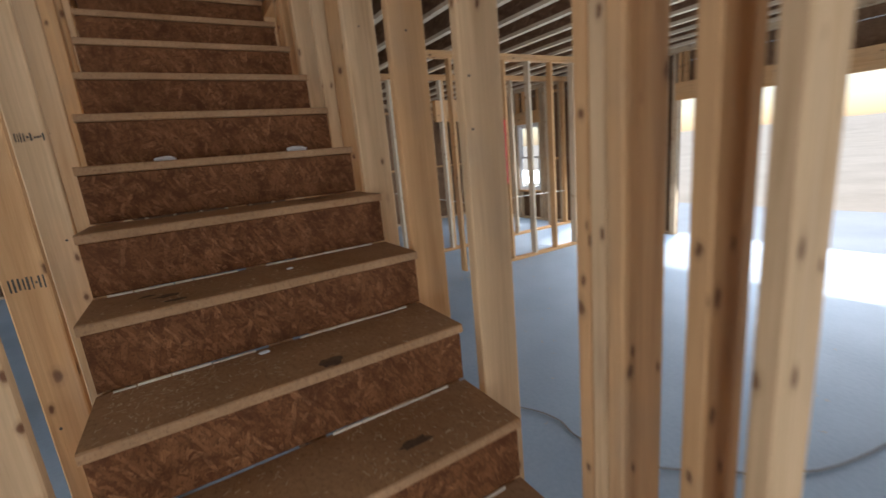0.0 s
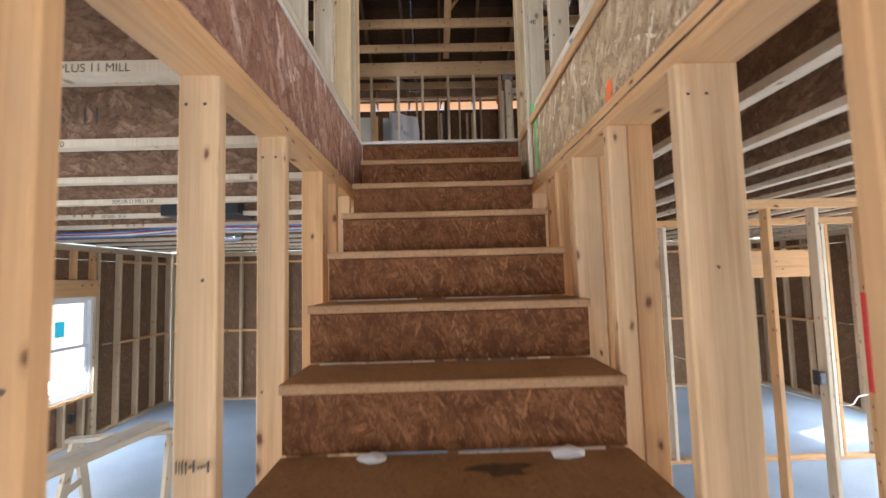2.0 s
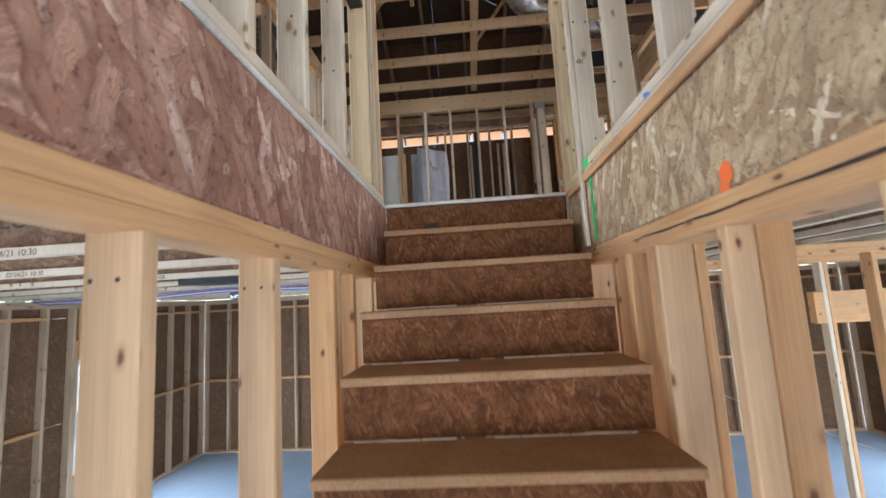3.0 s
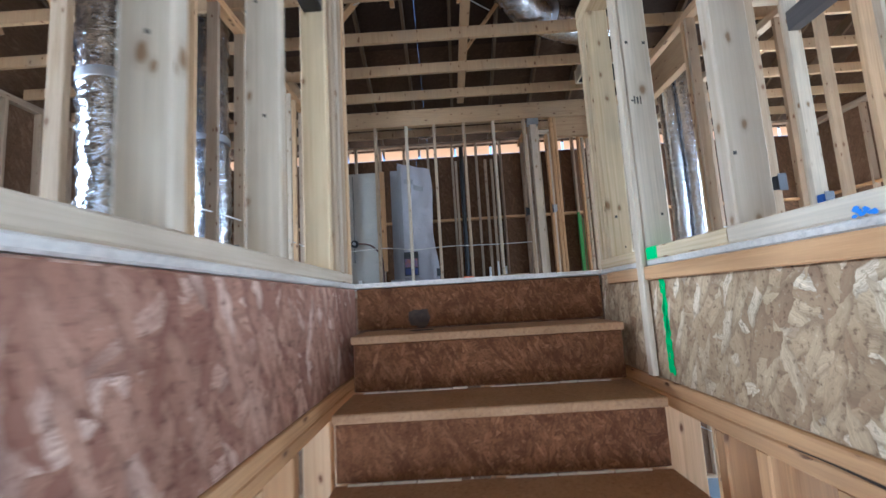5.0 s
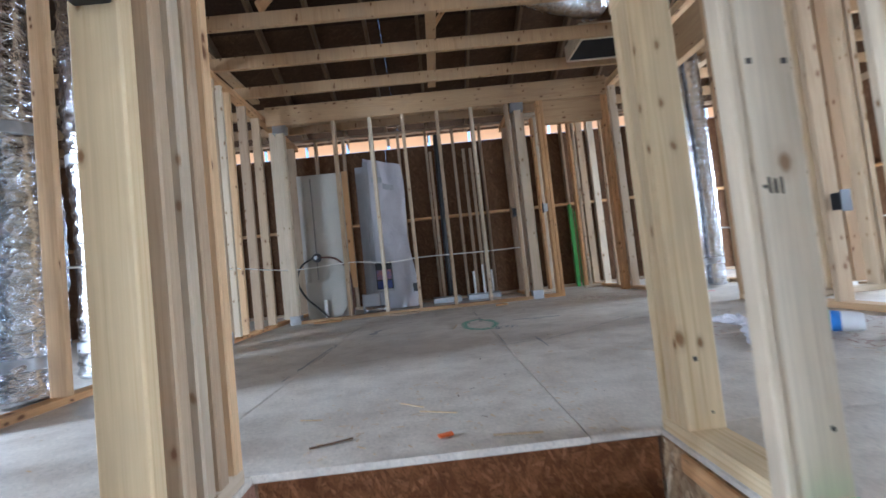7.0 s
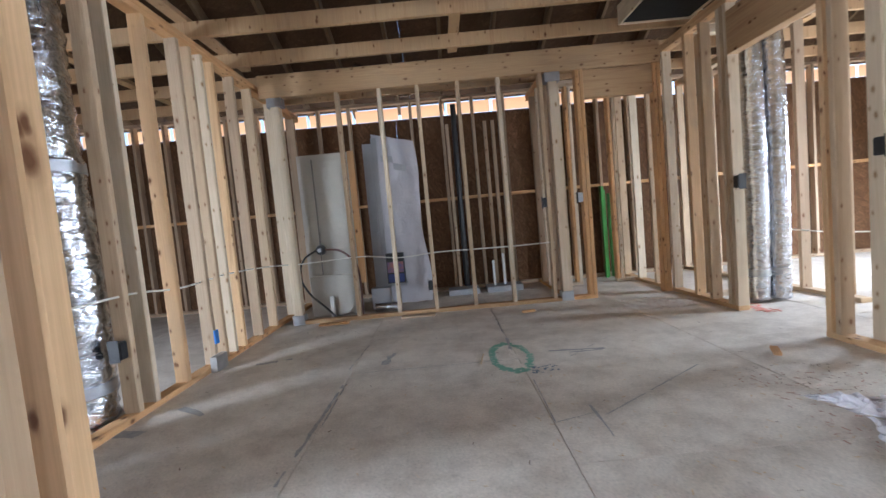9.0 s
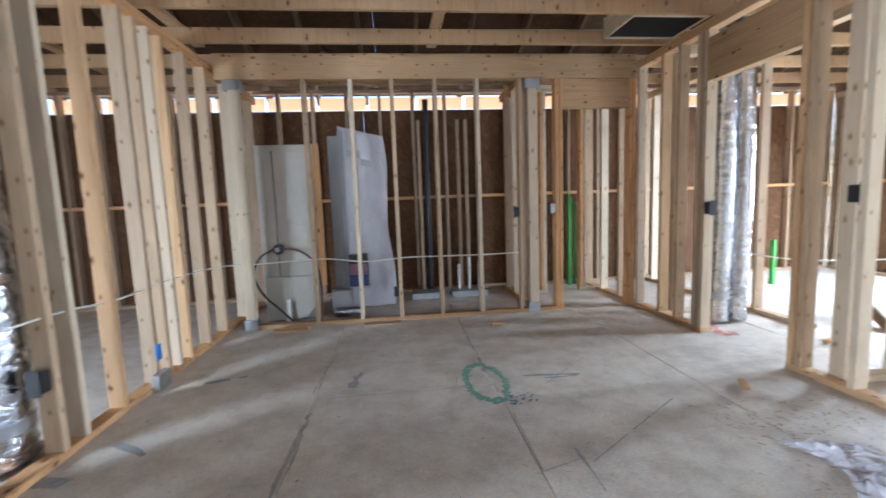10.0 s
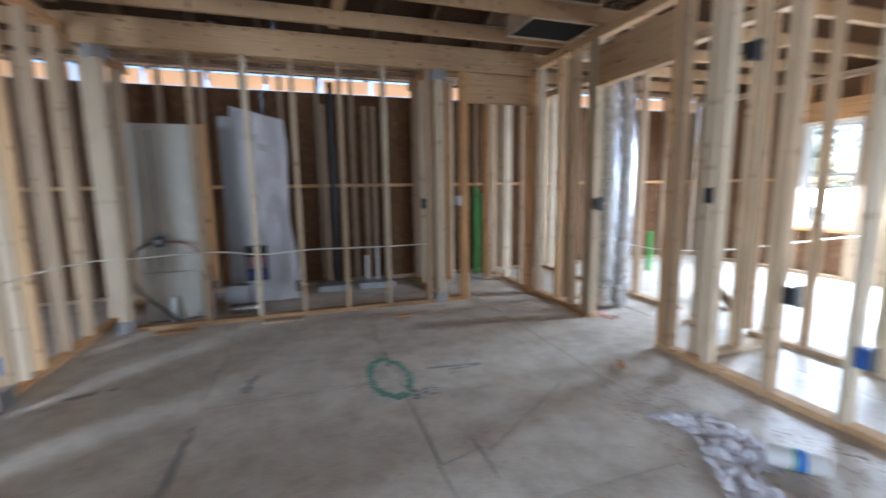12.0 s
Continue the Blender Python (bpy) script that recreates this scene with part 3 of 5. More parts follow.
exterior_wall("wall_south_upper", 'x', YS, XW, XE, F, CB, [(-3.4, -1.8, 3.56, 4.98, True), (-0.6, 1.0, 3.56, 4.98, True), (2.6, 4.4, 3.56, 4.98, True)])

# ---- staircase ----
stairs = empty("staircase", (0, 1.7, 0), label="straight timber staircase with dusty board treads and risers, still unfinished", category="staircase")
SX0, SX1 = -0.522, 0.428
for k in range(0, 15):
    z = F - k * RISE
    y = YTOP - k * RUN
    if k > 0:
        board("tread", stairs, SX0, SX1, y, y + RUN + 0.02, z - 0.028, z, OSB_TREAD, "dusty brown board tread")
    x0, x1 = (SX0 + 0.004, SX1 - 0.004) if k else (-0.555, 0.455)
    board("riser", stairs, x0, x1, y + 0.014, y + 0.030, z - RISE + (0.006 if k < 14 else 0.0), z - 0.029 if k else z - 0.022, OSB_RISER, "mottled brown board riser")
for x in (SX0 + 0.01, -0.065, SX1 - 0.048):
    bm = bmesh.new()
    prof = []
    for k in range(14, 0, -1):
        y, z = YTOP - k * RUN + 0.032, F - k * RISE - 0.030
        prof += [(y, z - RISE if k < 14 else 0.001), (y, z)]
    prof.append((YTOP + 0.012, F - RISE - 0.030))
    prof.append((YTOP + 0.012, F - RISE - 0.30))
    prof.append((YTOP - 13 * RUN + 0.032 + 0.33, 0.001))
    a = [bm.verts.new((x, p, q)) for p, q in prof]
    b = [bm.verts.new((x + T, p, q)) for p, q in prof]
    bm.faces.new(a)
    bm.faces.new(b[::-1])
    for i in range(len(prof)):
        j = (i + 1) % len(prof)
        bm.faces.new((a[i], b[i], b[j], a[j]))
    mesh_ob("stringer", stairs, bm, PINE, "pine stringer cut to the steps")

# ---- stair walls, lower ----
LY = [0.07, 0.48, 0.885, 1.29, 1.71, 2.118, 2.555, 2.597, 2.79, 3.10, 3.45]
left_low = stud_wall("stair_wall_left_lower", 'y', -0.56 - W4, -0.05, 3.62, 0, WT, LY, PINE, mats=[PINE2, PINE, PINE2, PINE, PINE2], label="pine stud wall beside the stairs with a double top plate")
RY = [0.128, 0.232, 0.392, 0.431, 0.47, 0.885, 1.29, 1.70, 2.66, 2.80, 3.15, 3.45]
right_low = stud_wall("stair_wall_right_lower", 'y', 0.46, -0.05, 3.62, 0, WT, RY, PINE, mats=[PINE2, PINE, PINE, PINE2, PINE, PINE2, PINE], label="pine stud wall beside the stairs with a double top plate", thick=0.14)

for xa, xb, ya in ((0.46, 0.521, 2.083), (0.5225, 0.60, 2.083), (0.46, 0.566, 2.43), (0.5675, 0.60, 2.43), (0.46, 0.60, 2.4695)):
    board("stud", right_low, xa, xb, ya, ya + T, T, WT - 2 * T, PINE2 if xb < 0.57 else PINE)

# rims round the stairwell
rim = empty("stairwell_rim", kind="structure", label="stairwell edge of strand boards and pine strips")
Y0R = -0.75
board("rim_board", rim, -0.591, -0.563, Y0R, 3.515, WT + 0.001, F - 0.021, OSB_RIM, "reddish strand board")
board("rim_board", rim, 0.463, 0.491, Y0R, 3.515, WT + 0.001, F - 0.021, OSB_RIM2, "yellowish strand board")
board("rim_board", rim, -0.56, 0.46, 3.531, 3.56, JB + 0.001, F - 0.021, OSB_WEB)
board("rim_board", rim, -0.56, 0.46, Y0R - 0.03, Y0R, JB + 0.001, F - 0.021, OSB_RIM)
board("edge_strip", rim, 0.447, 0.462, 1.2, 3.40, F - 0.062, F - 0.020, PINE, "pine strip on the edge")

# ---- lower partitions ----
stud_wall("partition_lower_east", 'x', 4.18, 2.03, XE, 0, JB, [2.03, 2.072, 2.60, 2.99, 3.39, 3.80, 4.20, 4.61, 5.02, 5.42, 5.80], PINE, plate_gaps=[(2.16, 2.97)], mats=[PINE, PALE])
far = stud_wall("partition_lower_far", 'x', 5.45, 1.2, XE, 0, JB, [1.2, 1.61, 2.02, 2.42, 2.83, 3.24, 3.28, 4.2, 4.24, 4.6, 5.0, 5.42, 5.80], PINE, mats=[PINE, PALE])
board("header", far, 3.15, 4.20, 5.454, 5.535, 1.97, 2.27, PINE)
stud_wall("partition_lower_cross", 'y', 2.03, 5.60, YN, 0, JB, spaced(5.60, YN), PINE, plate_gaps=[(6.4, 7.2)])
for x0, x1, z0, z1, y, m in ((3.366, 3.389, 1.05, 1.85, 4.185, RSPRAY), (2.112, 2.13, 0.9, 1.55, 4.185, OSPRAY)):
    tagged(board("spray_mark", None, x0 + 0.0, x1, y, y + 0.06, z0, z1, m), label="bright sprayed stripe on a pine stud", category="spray mark")

# ---- floor deck and joists between the storeys ----
bm = bmesh.new()


def ijoist(bm, x0, x1, y, z0, z1, along='x'):
    for a, b, c, d, mi in ((-0.029, 0.029, z0, z0 + 0.034, 0), (-0.005, 0.005, z0 + 0.034, z1 - 0.034, 1), (-0.029, 0.029, z1 - 0.034, z1, 0)):
        if along == 'x':
            bbox(bm, x0, x1, y + a, y + b, c, d, mi)
        else:
            bbox(bm, y + a, y + b, x0, x1, c, d, mi)


y = 1.94 - 0.61 * 10
while y < YN:
    if Y0R - 0.06 < y < 3.60:
        ijoist(bm, XW, -0.592, y, JB + 0.001, F - 0.021)
    else:
        ijoist(bm, XW, 0.545, y, JB + 0.001, F - 0.021)
    y += 0.61
x = 0.60
while x < XE:
    ijoist(bm, YS, YN, x, JB + 0.001, F - 0.021, along='y')
    x += 0.406
tagged(mesh_ob("ceiling_lower", None, bm, [PALE, OSB_WEB]), kind="structure", label="open ceiling of joists with pale flanges and strand board webs")

deck = empty("floor_upper", kind="structure", label="dusty strand board floor deck of the upper storey")
XS = [XW, -4.40, -3.18, -1.96, -0.81, 0.28, 1.50, 2.72, 3.94, 5.16, XE]
for i, (a, b) in enumerate(zip(XS, XS[1:])):
    e = YS - (1.22 if i % 2 else 0) + 0.44
    while e < YN + UPY:
        p0, p1 = max(e, YS), min(e + 2.44, YN + UPY)
        e += 2.44
        rects = [(a, b, p0, p1)]
        nxt = []
        for (q0, q1, c, d) in rects:
            hx0, hx1, hy0, hy1 = -0.56, 0.46, Y0R, YTOP
            if q1 <= hx0 or q0 >= hx1 or d <= hy0 or c >= hy1:
                nxt.append((q0, q1, c, d))
                continue
            if d > hy1:
                nxt.append((q0, q1, hy1, d))
                d = hy1
            if c < hy0:
                nxt.append((q0, q1, c, hy0))
                c = hy0
            if q0 < hx0:
                nxt.append((q0, hx0, c, d))
            if q1 > hx1:
                nxt.append((hx1, q1, c, d))
        for q0, q1, c, d in nxt:
            if q1 - q0 > 0.02 and d - c > 0.02:
                board("deck_panel", deck, q0 + 0.0006, q1 - 0.0006, c + 0.0006, d - 0.0006, F - 0.019, F, OSB_FLOOR)

# ---- stair walls, upper ----
FT = CB
LU = [-0.6, -0.2, 0.2, 0.61, 1.02, 1.42, 1.60, 2.00, 2.335, 2.742, 3.15, 3.235, 3.30, 3.355, 3.422]
stud_wall("stair_wall_left_upper", 'y', -0.56 - W4, -0.75, 3.46, F, FT, LU, PALE, "pale pine stud wall beside the stairwell", mats=[PALE] * 10 + [GRAINY, TANP, PALE, TANP, PINE2])
RU = [-0.6, -0.2, 0.2, 0.61, 1.02, 1.45, 1.86, 2.24, 2.650]
ru = stud_wall("stair_wall_right_upper", 'y', 0.46, -0.75, 2.689, F, FT, RU, PALE, "pale pine stud wall beside the stairwell")
hw = stud_wall("half_wall", 'y', 0.46, 2.691, 3.49, F, CAPZ + 2 * T, [], GRAINY, "low pine guard wall at the head of the stairs, with a double cap")
board("stud", hw, 0.4605, 0.5485, 3.4525, 3.4895, F + T, CAPZ, GRAINY)
board("stud", hw, 0.4608, 0.5485, 3.4145, 3.4518, F + T, CAPZ, GRAINY)
board("stud", hw, 0.4603, 0.5485, 3.3765, 3.4138, F + T, CAPZ, GRAINY)
board("upright", hw, 0.4605, 0.5485, 3.085, 3.123, F + T, CAPZ, PALE, "pale knotty pine upright")
board("upright_edge", hw, 0.440, 0.4585, 3.085, 3.123, 2.60, CAPZ, PALE, "edge of the upright lapping the stairwell board")

# ---- upper rooms ----
built = set(bpy.data.objects)


def slide_upper(built):
    """Moves what was built since then by the upper rooms' offset."""
    for o in bpy.data.objects:
        if o.parent is None and o not in built:
            o.location.y += UPY


stud_wall("wall_upper_left", 'y', -1.88 - W4, 1.4, YN, F, CB, [1.4, 1.81, 2.21, 2.62, 3.02, 3.43, 3.97, 4.41, 4.71, 5.13, 5.27, 5.58, 5.93, 6.08, 6.23, 6.39, 6.73, 7.08, 7.6, 7.9, 8.3], PINE, mats=[GREYP, TANP, PALE, PINE2])
# Duller pines on these studs put the bluish light into their colour.
rw = stud_wall("wall_upper_right", 'y', 2.17, 3.40, YN, F, CB, [3.40, 3.54, 3.65, 3.83, 4.28, 4.64, 5.02, 5.33, 5.392, 6.20, 6.24, 6.282, 6.52, 6.75, 7.13, 7.5, 7.9, 8.3], PINE2, plate_gaps=[(5.43, 6.20)], mats=[TANP, PALE, TANP, PINE2, PALE])
board("header", rw, 2.172, 2.255, 5.43, 6.20, 4.956, 5.28, BEAM)
board("header", rw, 2.172, 2.25, 3.869, 4.279, 4.50, 4.635, GREYH, "dark grey header board")
tagged(board("header_beam", None, -1.838, 2.168, 7.17, 7.26, 5.262, 5.49, BEAM), label="deep pine header beam across the room", kind="structure")
bath = stud_wall("partition_bath", 'x', 7.172, -1.63, 1.045, F, 5.261, [-1.09, -0.664, -0.281, 0.126, 0.531, 0.951], BEAM, tops=0, top=False, mats=[TANP, PALE, TANP])
d2 = stud_wall("partition_closet", 'x', 7.172, 1.16, 2.168, F, 5.261, [1.32, 1.362, 2.09, 2.13], PINE, tops=0, top=False, plate_gaps=[(1.40, 2.09)])
board("header", d2, 1.402, 2.088, 7.178, 7.255, 4.98, 5.255, BEAM)
stud_wall("partition_closet_back", 'x', 8.0, 1.2, 2.168, F, CB, [1.2, 1.45, 1.49, 1.95, 2.0], PALE, mats=[PALE, PINE], plate_gaps=[(1.53, 1.95)])
stud_wall("partition_bath_side", 'y', 1.10, 7.262, YN, F, CB, [7.3, 7.6, 7.95, 8.3], PINE, mats=[PALE, GREYP])
stud_wall("partition_hall", 'y', 3.05, 4.6, YN, F, CB, spaced(4.6, YN), TANP, mats=[PALE, TANP, GREYP], plate_gaps=[(5.4, 6.1)])
stud_wall("partition_closet_small", 'x', 5.15, 2.262, 3.048, F, CB, [2.262, 2.63, 2.95, 3.008], PALE)
stud_wall("partition_chase", 'x', 6.75, 2.262, 3.048, F, CB, [2.3, 2.95], PALE)
stud_wall("partition_east_room", 'x', 4.5, 3.05, XE, F, CB, spaced(3.05, XE), PALE, mats=[PALE, GREYP], plate_gaps=[(3.6, 4.4)])

# ---- ceiling joists and roof ----
bm = bmesh.new()
y = 6.73 - 0.61 * 18
while y < YN:
    if not 7.1 < y < 7.3:
        bbox(bm, XW, XE, y, y + T, CB + 0.001, CB + 0.115)
    y += 0.61
bbox(bm, 0.08, 0.17, YS, 7.168, CB + 0.117, CB + 0.155)
bbox(bm, 3.6, 3.69, YS, YN, CB + 0.117, CB + 0.155)
bbox(bm, -3.2, -3.11, YS, YN, CB + 0.117, CB + 0.155)
bbox(bm, -1.88 - W4, -1.88, 1.4, 7.168, CB + 0.117, CB + 0.155)
tagged(mesh_ob("ceiling_upper", None, bm, BEAM), kind="structure", label="open ceiling of pine joists below the attic")


def roof_z(y):
    r = 2.0
    top = 9.0
    return top - 0.5 * abs(y - r)


roof = empty("roof", kind="structure", label="bare roof deck of strand boards on rafters")
YE0, YE1 = YS - 0.5, YN + 0.42
for (a, b) in ((YE0, 2.0), (2.0, YE1)):
    n = 4
    for i in range(n):
        p, q = a + (b - a) * i / n, a + (b - a) * (i + 1) / n
        x = XW - 0.4
        far_end = (b > 3 and i == n - 1)
        while x < XE + 0.4:
            x2 = min(x + 2.44, XE + 0.45)
            slant("deck_panel", roof, ((x + x2) / 2, p, roof_z(p)), ((x + x2) / 2, q, roof_z(q)), 0.012, x2 - x - 0.002, OSB_EAVE_DIM if far_end else OSB_ROOF_DIM, thin=(0, 0, 1))
            x += 2.44
x = XW + 0.05
while x < XE:
    for a, b in ((YE0 + 0.03, 2.0), (2.0, YE1 - 0.03)):
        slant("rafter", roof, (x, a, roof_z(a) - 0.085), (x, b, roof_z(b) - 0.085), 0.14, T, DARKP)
    for yy in (5.2, -1.2):
        slant("web", roof, (x + 0.04, yy, CB + 0.13), (x + 0.04, yy + (1.4 if yy > 2 else -1.4) * -1, roof_z(yy - (1.4 if yy > 2 else -1.4)) - 0.16), 0.089, T, PINE)
    x += 0.61
for x, s in ((XW - W4, -1), (XE + W4, 1)):
    bm = bmesh.new()
    pr = [(YS - 0.1, CB - 0.005), (YN + 0.1, CB - 0.005), (YN + 0.1, roof_z(YN + 0.1) - 0.02), (2.0, roof_z(2.0) - 0.02), (YS - 0.1, roof_z(YS - 0.1) - 0.02)]
    a = [bm.verts.new((x, p, q)) for p, q in pr]
    b = [bm.verts.new((x + 0.012 * s, p, q)) for p, q in pr]
    bm.faces.new(a)
    bm.faces.new(b[::-1])
    for i in range(5):
        j = (i + 1) % 5
        bm.faces.new((a[i], b[i], b[j], a[j]))
    tagged(mesh_ob("gable", None, bm, OSB_WALL), kind="structure", label="strand board gable end")

# Added translucent strips stand in for the sunlit glow of the eave gap.
glow, gt, gb = mat("eave_glow_film", 0.6)
gtr = gt.nodes.new("ShaderNodeBsdfTranslucent")
gtr.inputs[0].default_value = (0.95, 0.70, 0.50, 1)
gt.links.new(gtr.outputs[0], gt.nodes["Material Output"].inputs[0])
x = XW + 0.05
while x < XE:
    tagged(board("eave_strip", None, x + T + 0.002, min(x + 0.609, XE), YN + 0.102, YN + 0.104, 5.285, 5.44, glow), kind="structure", label="added peach translucent strip standing in for the sunlit eave gap")
    x += 0.61

# ---- posts with steel brackets ----


def post(x, y, label="pale timber post held by grey steel brackets at head and foot"):
    p = empty("post", (x, y, F), label=label, category="post", group="posts of the header beam")
    board("shaft", p, x - 0.044, x + 0.044, y - 0.044, y + 0.044, F + 0.008, 5.24, PALE)
    board("base_bracket", p, x - 0.06, x + 0.06, y - 0.052, y + 0.052, F, F + 0.10, STEEL, "grey steel base")
    board("cap_bracket", p, x - 0.075, x + 0.075, y - 0.0485, y + 0.0485, 5.17, 5.2605, STEEL, "grey steel cap")
    return p


post(1.09, 7.21)
post(-1.69, 7.21)

# ---- foil ducts ----


def foil_duct(name, pts, r, label, seed, bands=()):
    """A duct sleeve of wrinkled foil with bands of tape."""
    root = empty(name, pts[0], label=label, category="duct")
    tube("sleeve", root, pts, r, FOIL, seg=26, wobble=0.09, step=0.045, seed=seed)
    for u in bands:
        n = u * (len(pts) - 1)
        k = min(int(n), len(pts) - 2)
        p, q = Vector(pts[k]), Vector(pts[k + 1])
        c = p.lerp(q, n - k)
        d = (q - p).normalized() * 0.03
        tube("tape_band", root, [c - d, c, c + d], r * 1.035, STEEL, "grey tape band", seg=26)
    return root


for i, (x, y, r) in enumerate(((-2.22, 4.10, 0.17), (-2.20, 4.54, 0.17), (-2.18, 5.10, 0.17))):
    foil_duct("foil_duct", [(x, y, F + 0.02), (x + 0.02, y + 0.01, F + 0.8), (x - 0.01, y, F + 1.7), (x, y, CB + 0.35)], r, "foil-wrapped round duct standing in the wall chase", i, (0.08, 0.55))
for i, (x, y, r) in enumerate(((2.50, 6.43, 0.088), (2.685, 6.44, 0.088))):
    foil_duct("foil_duct", [(x, y, F + 0.02), (x + 0.02, y, F + 1.2), (x, y, CB + 0.3)], r, "foil-wrapped round duct standing behind the wall opening", 9 + i, (0.1,))
foil_duct("flex_duct", [(-0.1, 4.6, 6.5), (0.3, 5.0, 5.95), (0.75, 5.55, 5.72), (1.3, 5.9, 5.715), (1.7, 6.1, 5.75)], 0.17, "sagging foil-wrapped duct lying over the joists", 3, (0.6,))

slide_upper(built)

# ---- strips, stains and crumbs on the steps ----
rng = random.Random(7)
# Broken cream strips along the back of each tread.
for k in range(2, 13):
    z, y = F - k * RISE, YTOP - (k - 1) * RUN + 0.0135
    for a, b2 in ((-0.485, -0.10 + rng.uniform(-0.06, 0.05)), (-0.02 + rng.uniform(-0.04, 0.06), 0.37)):
        if rng.random() < 0.2:
            continue
        x = a
        while x < b2 - 0.02:
            w = min(rng.uniform(0.05, 0.16), b2 - x)
            board("glue_strip", stairs, x, x + w - 0.004, y - 0.006 + rng.uniform(-0.001, 0.0), y, z, z + rng.uniform(0.004, 0.007), GAPM, "thin cream strip where the tread meets the riser")
            x += w


def flat_blob(bm, x, y, z, rx, ry, seed, n=14, rag=0.35):
    r = random.Random(seed)
    c = bm.verts.new((x, y, z))
    ring = []
    for i in range(n):
        a = 2 * math.pi * i / n
        q = 1 + r.uniform(-rag, rag)
        ring.append(bm.verts.new((x + rx * q * math.cos(a), y + ry * q * math.sin(a), z)))
    for i in range(n):
        bm.faces.new((c, ring[i], ring[(i + 1) % n]))


for i, (x, y, k, rx, ry) in enumerate(((-0.29, 3.40, 1, 0.045, 0.05), (0.06, 1.87, 7, 0.08, 0.035), (0.20, 1.60, 8, 0.05, 0.02), (-0.33, 1.32, 9, 0.035, 0.018), (-0.30, 1.25, 9, 0.03, 0.014), (-0.38, 1.36, 9, 0.02, 0.01), (0.02, 0.98, 10, 0.03, 0.03), (0.15, 0.78, 11, 0.05, 0.02))):
    bm = bmesh.new()
    flat_blob(bm, x, y, F - k * RISE + 0.0015, rx, ry, i)
    mesh_ob("stain", stairs, bm, SCUFF_GAP if k == 1 else STAIN, "dark scuff on a tread")
bm = bmesh.new()
flat_blob(bm, -0.29, 0.0, 0.0, 0.045, 0.05, 4)
st = mesh_ob("stain", stairs, bm, SCUFF_GAP, "dark scuff on a riser")
st.matrix_basis = Matrix.Translation((0, -1.7 + YTOP + 0.0125, F - 0.155)) @ pose(0, 0, 0, 90, 0, 0)
for x, y, k, s in ((-0.265, 1.93, 7, 0.030), (0.245, 1.93, 7, 0.034), (-0.12, 1.17, 10, 0.012), (0.02, 1.33, 9, 0.009)):
    bm = bmesh.new()
    bmesh.ops.create_icosphere(bm, subdivisions=2, radius=1)
    for v in bm.verts:
        n = 1 + 0.35 * noise.noise(v.co * 1.7 + Vector((x * 40, y * 9, 0)))
        v.co = Vector((x + v.co.x * s * 1.35 * n, y + v.co.y * s * 0.75 * n, F - k * RISE + s * 0.42 + v.co.z * s * 0.42 * n))
    tagged(mesh_ob("foam_lump", None, bm, PAPER, smooth=False), label="crumpled whitish lump lying on a dusty stair tread", category="debris", group="lumps on the stairs")


def chips(name, places, n, size, material, label, seed=3):
    """Splinters and crumbs strewn over the given rectangles (x0, x1, y0, y1, z)."""
    r = random.Random(seed)
    bm = bmesh.new()
    for _ in range(n):
        x0, x1, y0, y1, z = r.choice(places)
        x, y, a = r.uniform(x0, x1), r.uniform(y0, y1), r.uniform(0, 3.14)
        l, w, h = size * r.uniform(0.5, 2.2), size * r.uniform(0.12, 0.5), size * r.uniform(0.06, 0.25)
        c, s = math.cos(a), math.sin(a)
        v = [bm.verts.new((x + c * p - s * q, y + s * p + c * q, z + zz)) for zz in (0.0005, h) for p, q in ((-l, -w), (l, -w * 0.6), (l * 0.9, w), (-l * 0.8, w * 0.8))]
        for f in ((0, 1, 2, 3), (4, 5, 6, 7), (0, 1, 5, 4), (1, 2, 6, 5), (2, 3, 7, 6), (3, 0, 4, 7)):
            bm.faces.new([v[i] for i in f])
    return tagged(mesh_ob(name, None, bm, material), kind="stuff", label=label)


def tread_rect(k, x0=-0.5, x1=0.41):
    return (x0, x1, YTOP - k * RUN + 0.01, YTOP - (k - 1) * RUN + 0.005, F - k * RISE)


chips("crumbs", [tread_rect(10, -0.5, -0.1), tread_rect(10, -0.5, -0.25), tread_rect(10), tread_rect(9, -0.5, 0.1), tread_rect(11), tread_rect(11, 0.0, 0.4), tread_rect(12)], 750, 0.0042, CHIP, "wood crumbs on the lowest treads")
chips("crumbs", [tread_rect(k) for k in range(1, 9)], 60, 0.0032, CHIP, "few wood crumbs on the treads", 5)
chips("floor_chips", [(-1.7, 2.1, 3.6, 7.1, F), (0.2, 1.6, 3.8, 5.6, F), (-0.5, 0.4, 3.52, 4.2, F)], 420, 0.007, CHIP, "wood chips and dust on the floor deck", 8)
chips("floor_dirt", [(-1.7, 2.1, 3.6, 7.1, F), (-1.7, 0.0, 6.3, 7.1, F), (1.4, 2.1, 4.4, 5.2, F)], 260, 0.006, STAIN, "dark specks of dirt on the floor deck", 9)
chips("red_dust", [(1.25, 2.05, 4.3, 5.1, F), (1.5, 2.1, 3.9, 4.5, F), (1.3, 2.1, 6.6, 7.1, F)], 420, 0.009, noise_mat("red_sawdust", (0.40, 0.24, 0.18), (0.52, 0.36, 0.29), 30, 0.8, 0, 0), "reddish sawdust trodden into the floor deck", 12)
chips("insulation_scraps", [(-2.12, -1.96, 4.0, 5.5, F + 0.001), (2.3, 2.42, 6.2, 6.7, F + 0.001)], 90, 0.02, noise_mat("pink_fibre", (0.62, 0.24, 0.20), (0.75, 0.36, 0.30), 30, 0.9, 0, 0.3), "pink scraps of insulation at the foot of the ducts", 14)
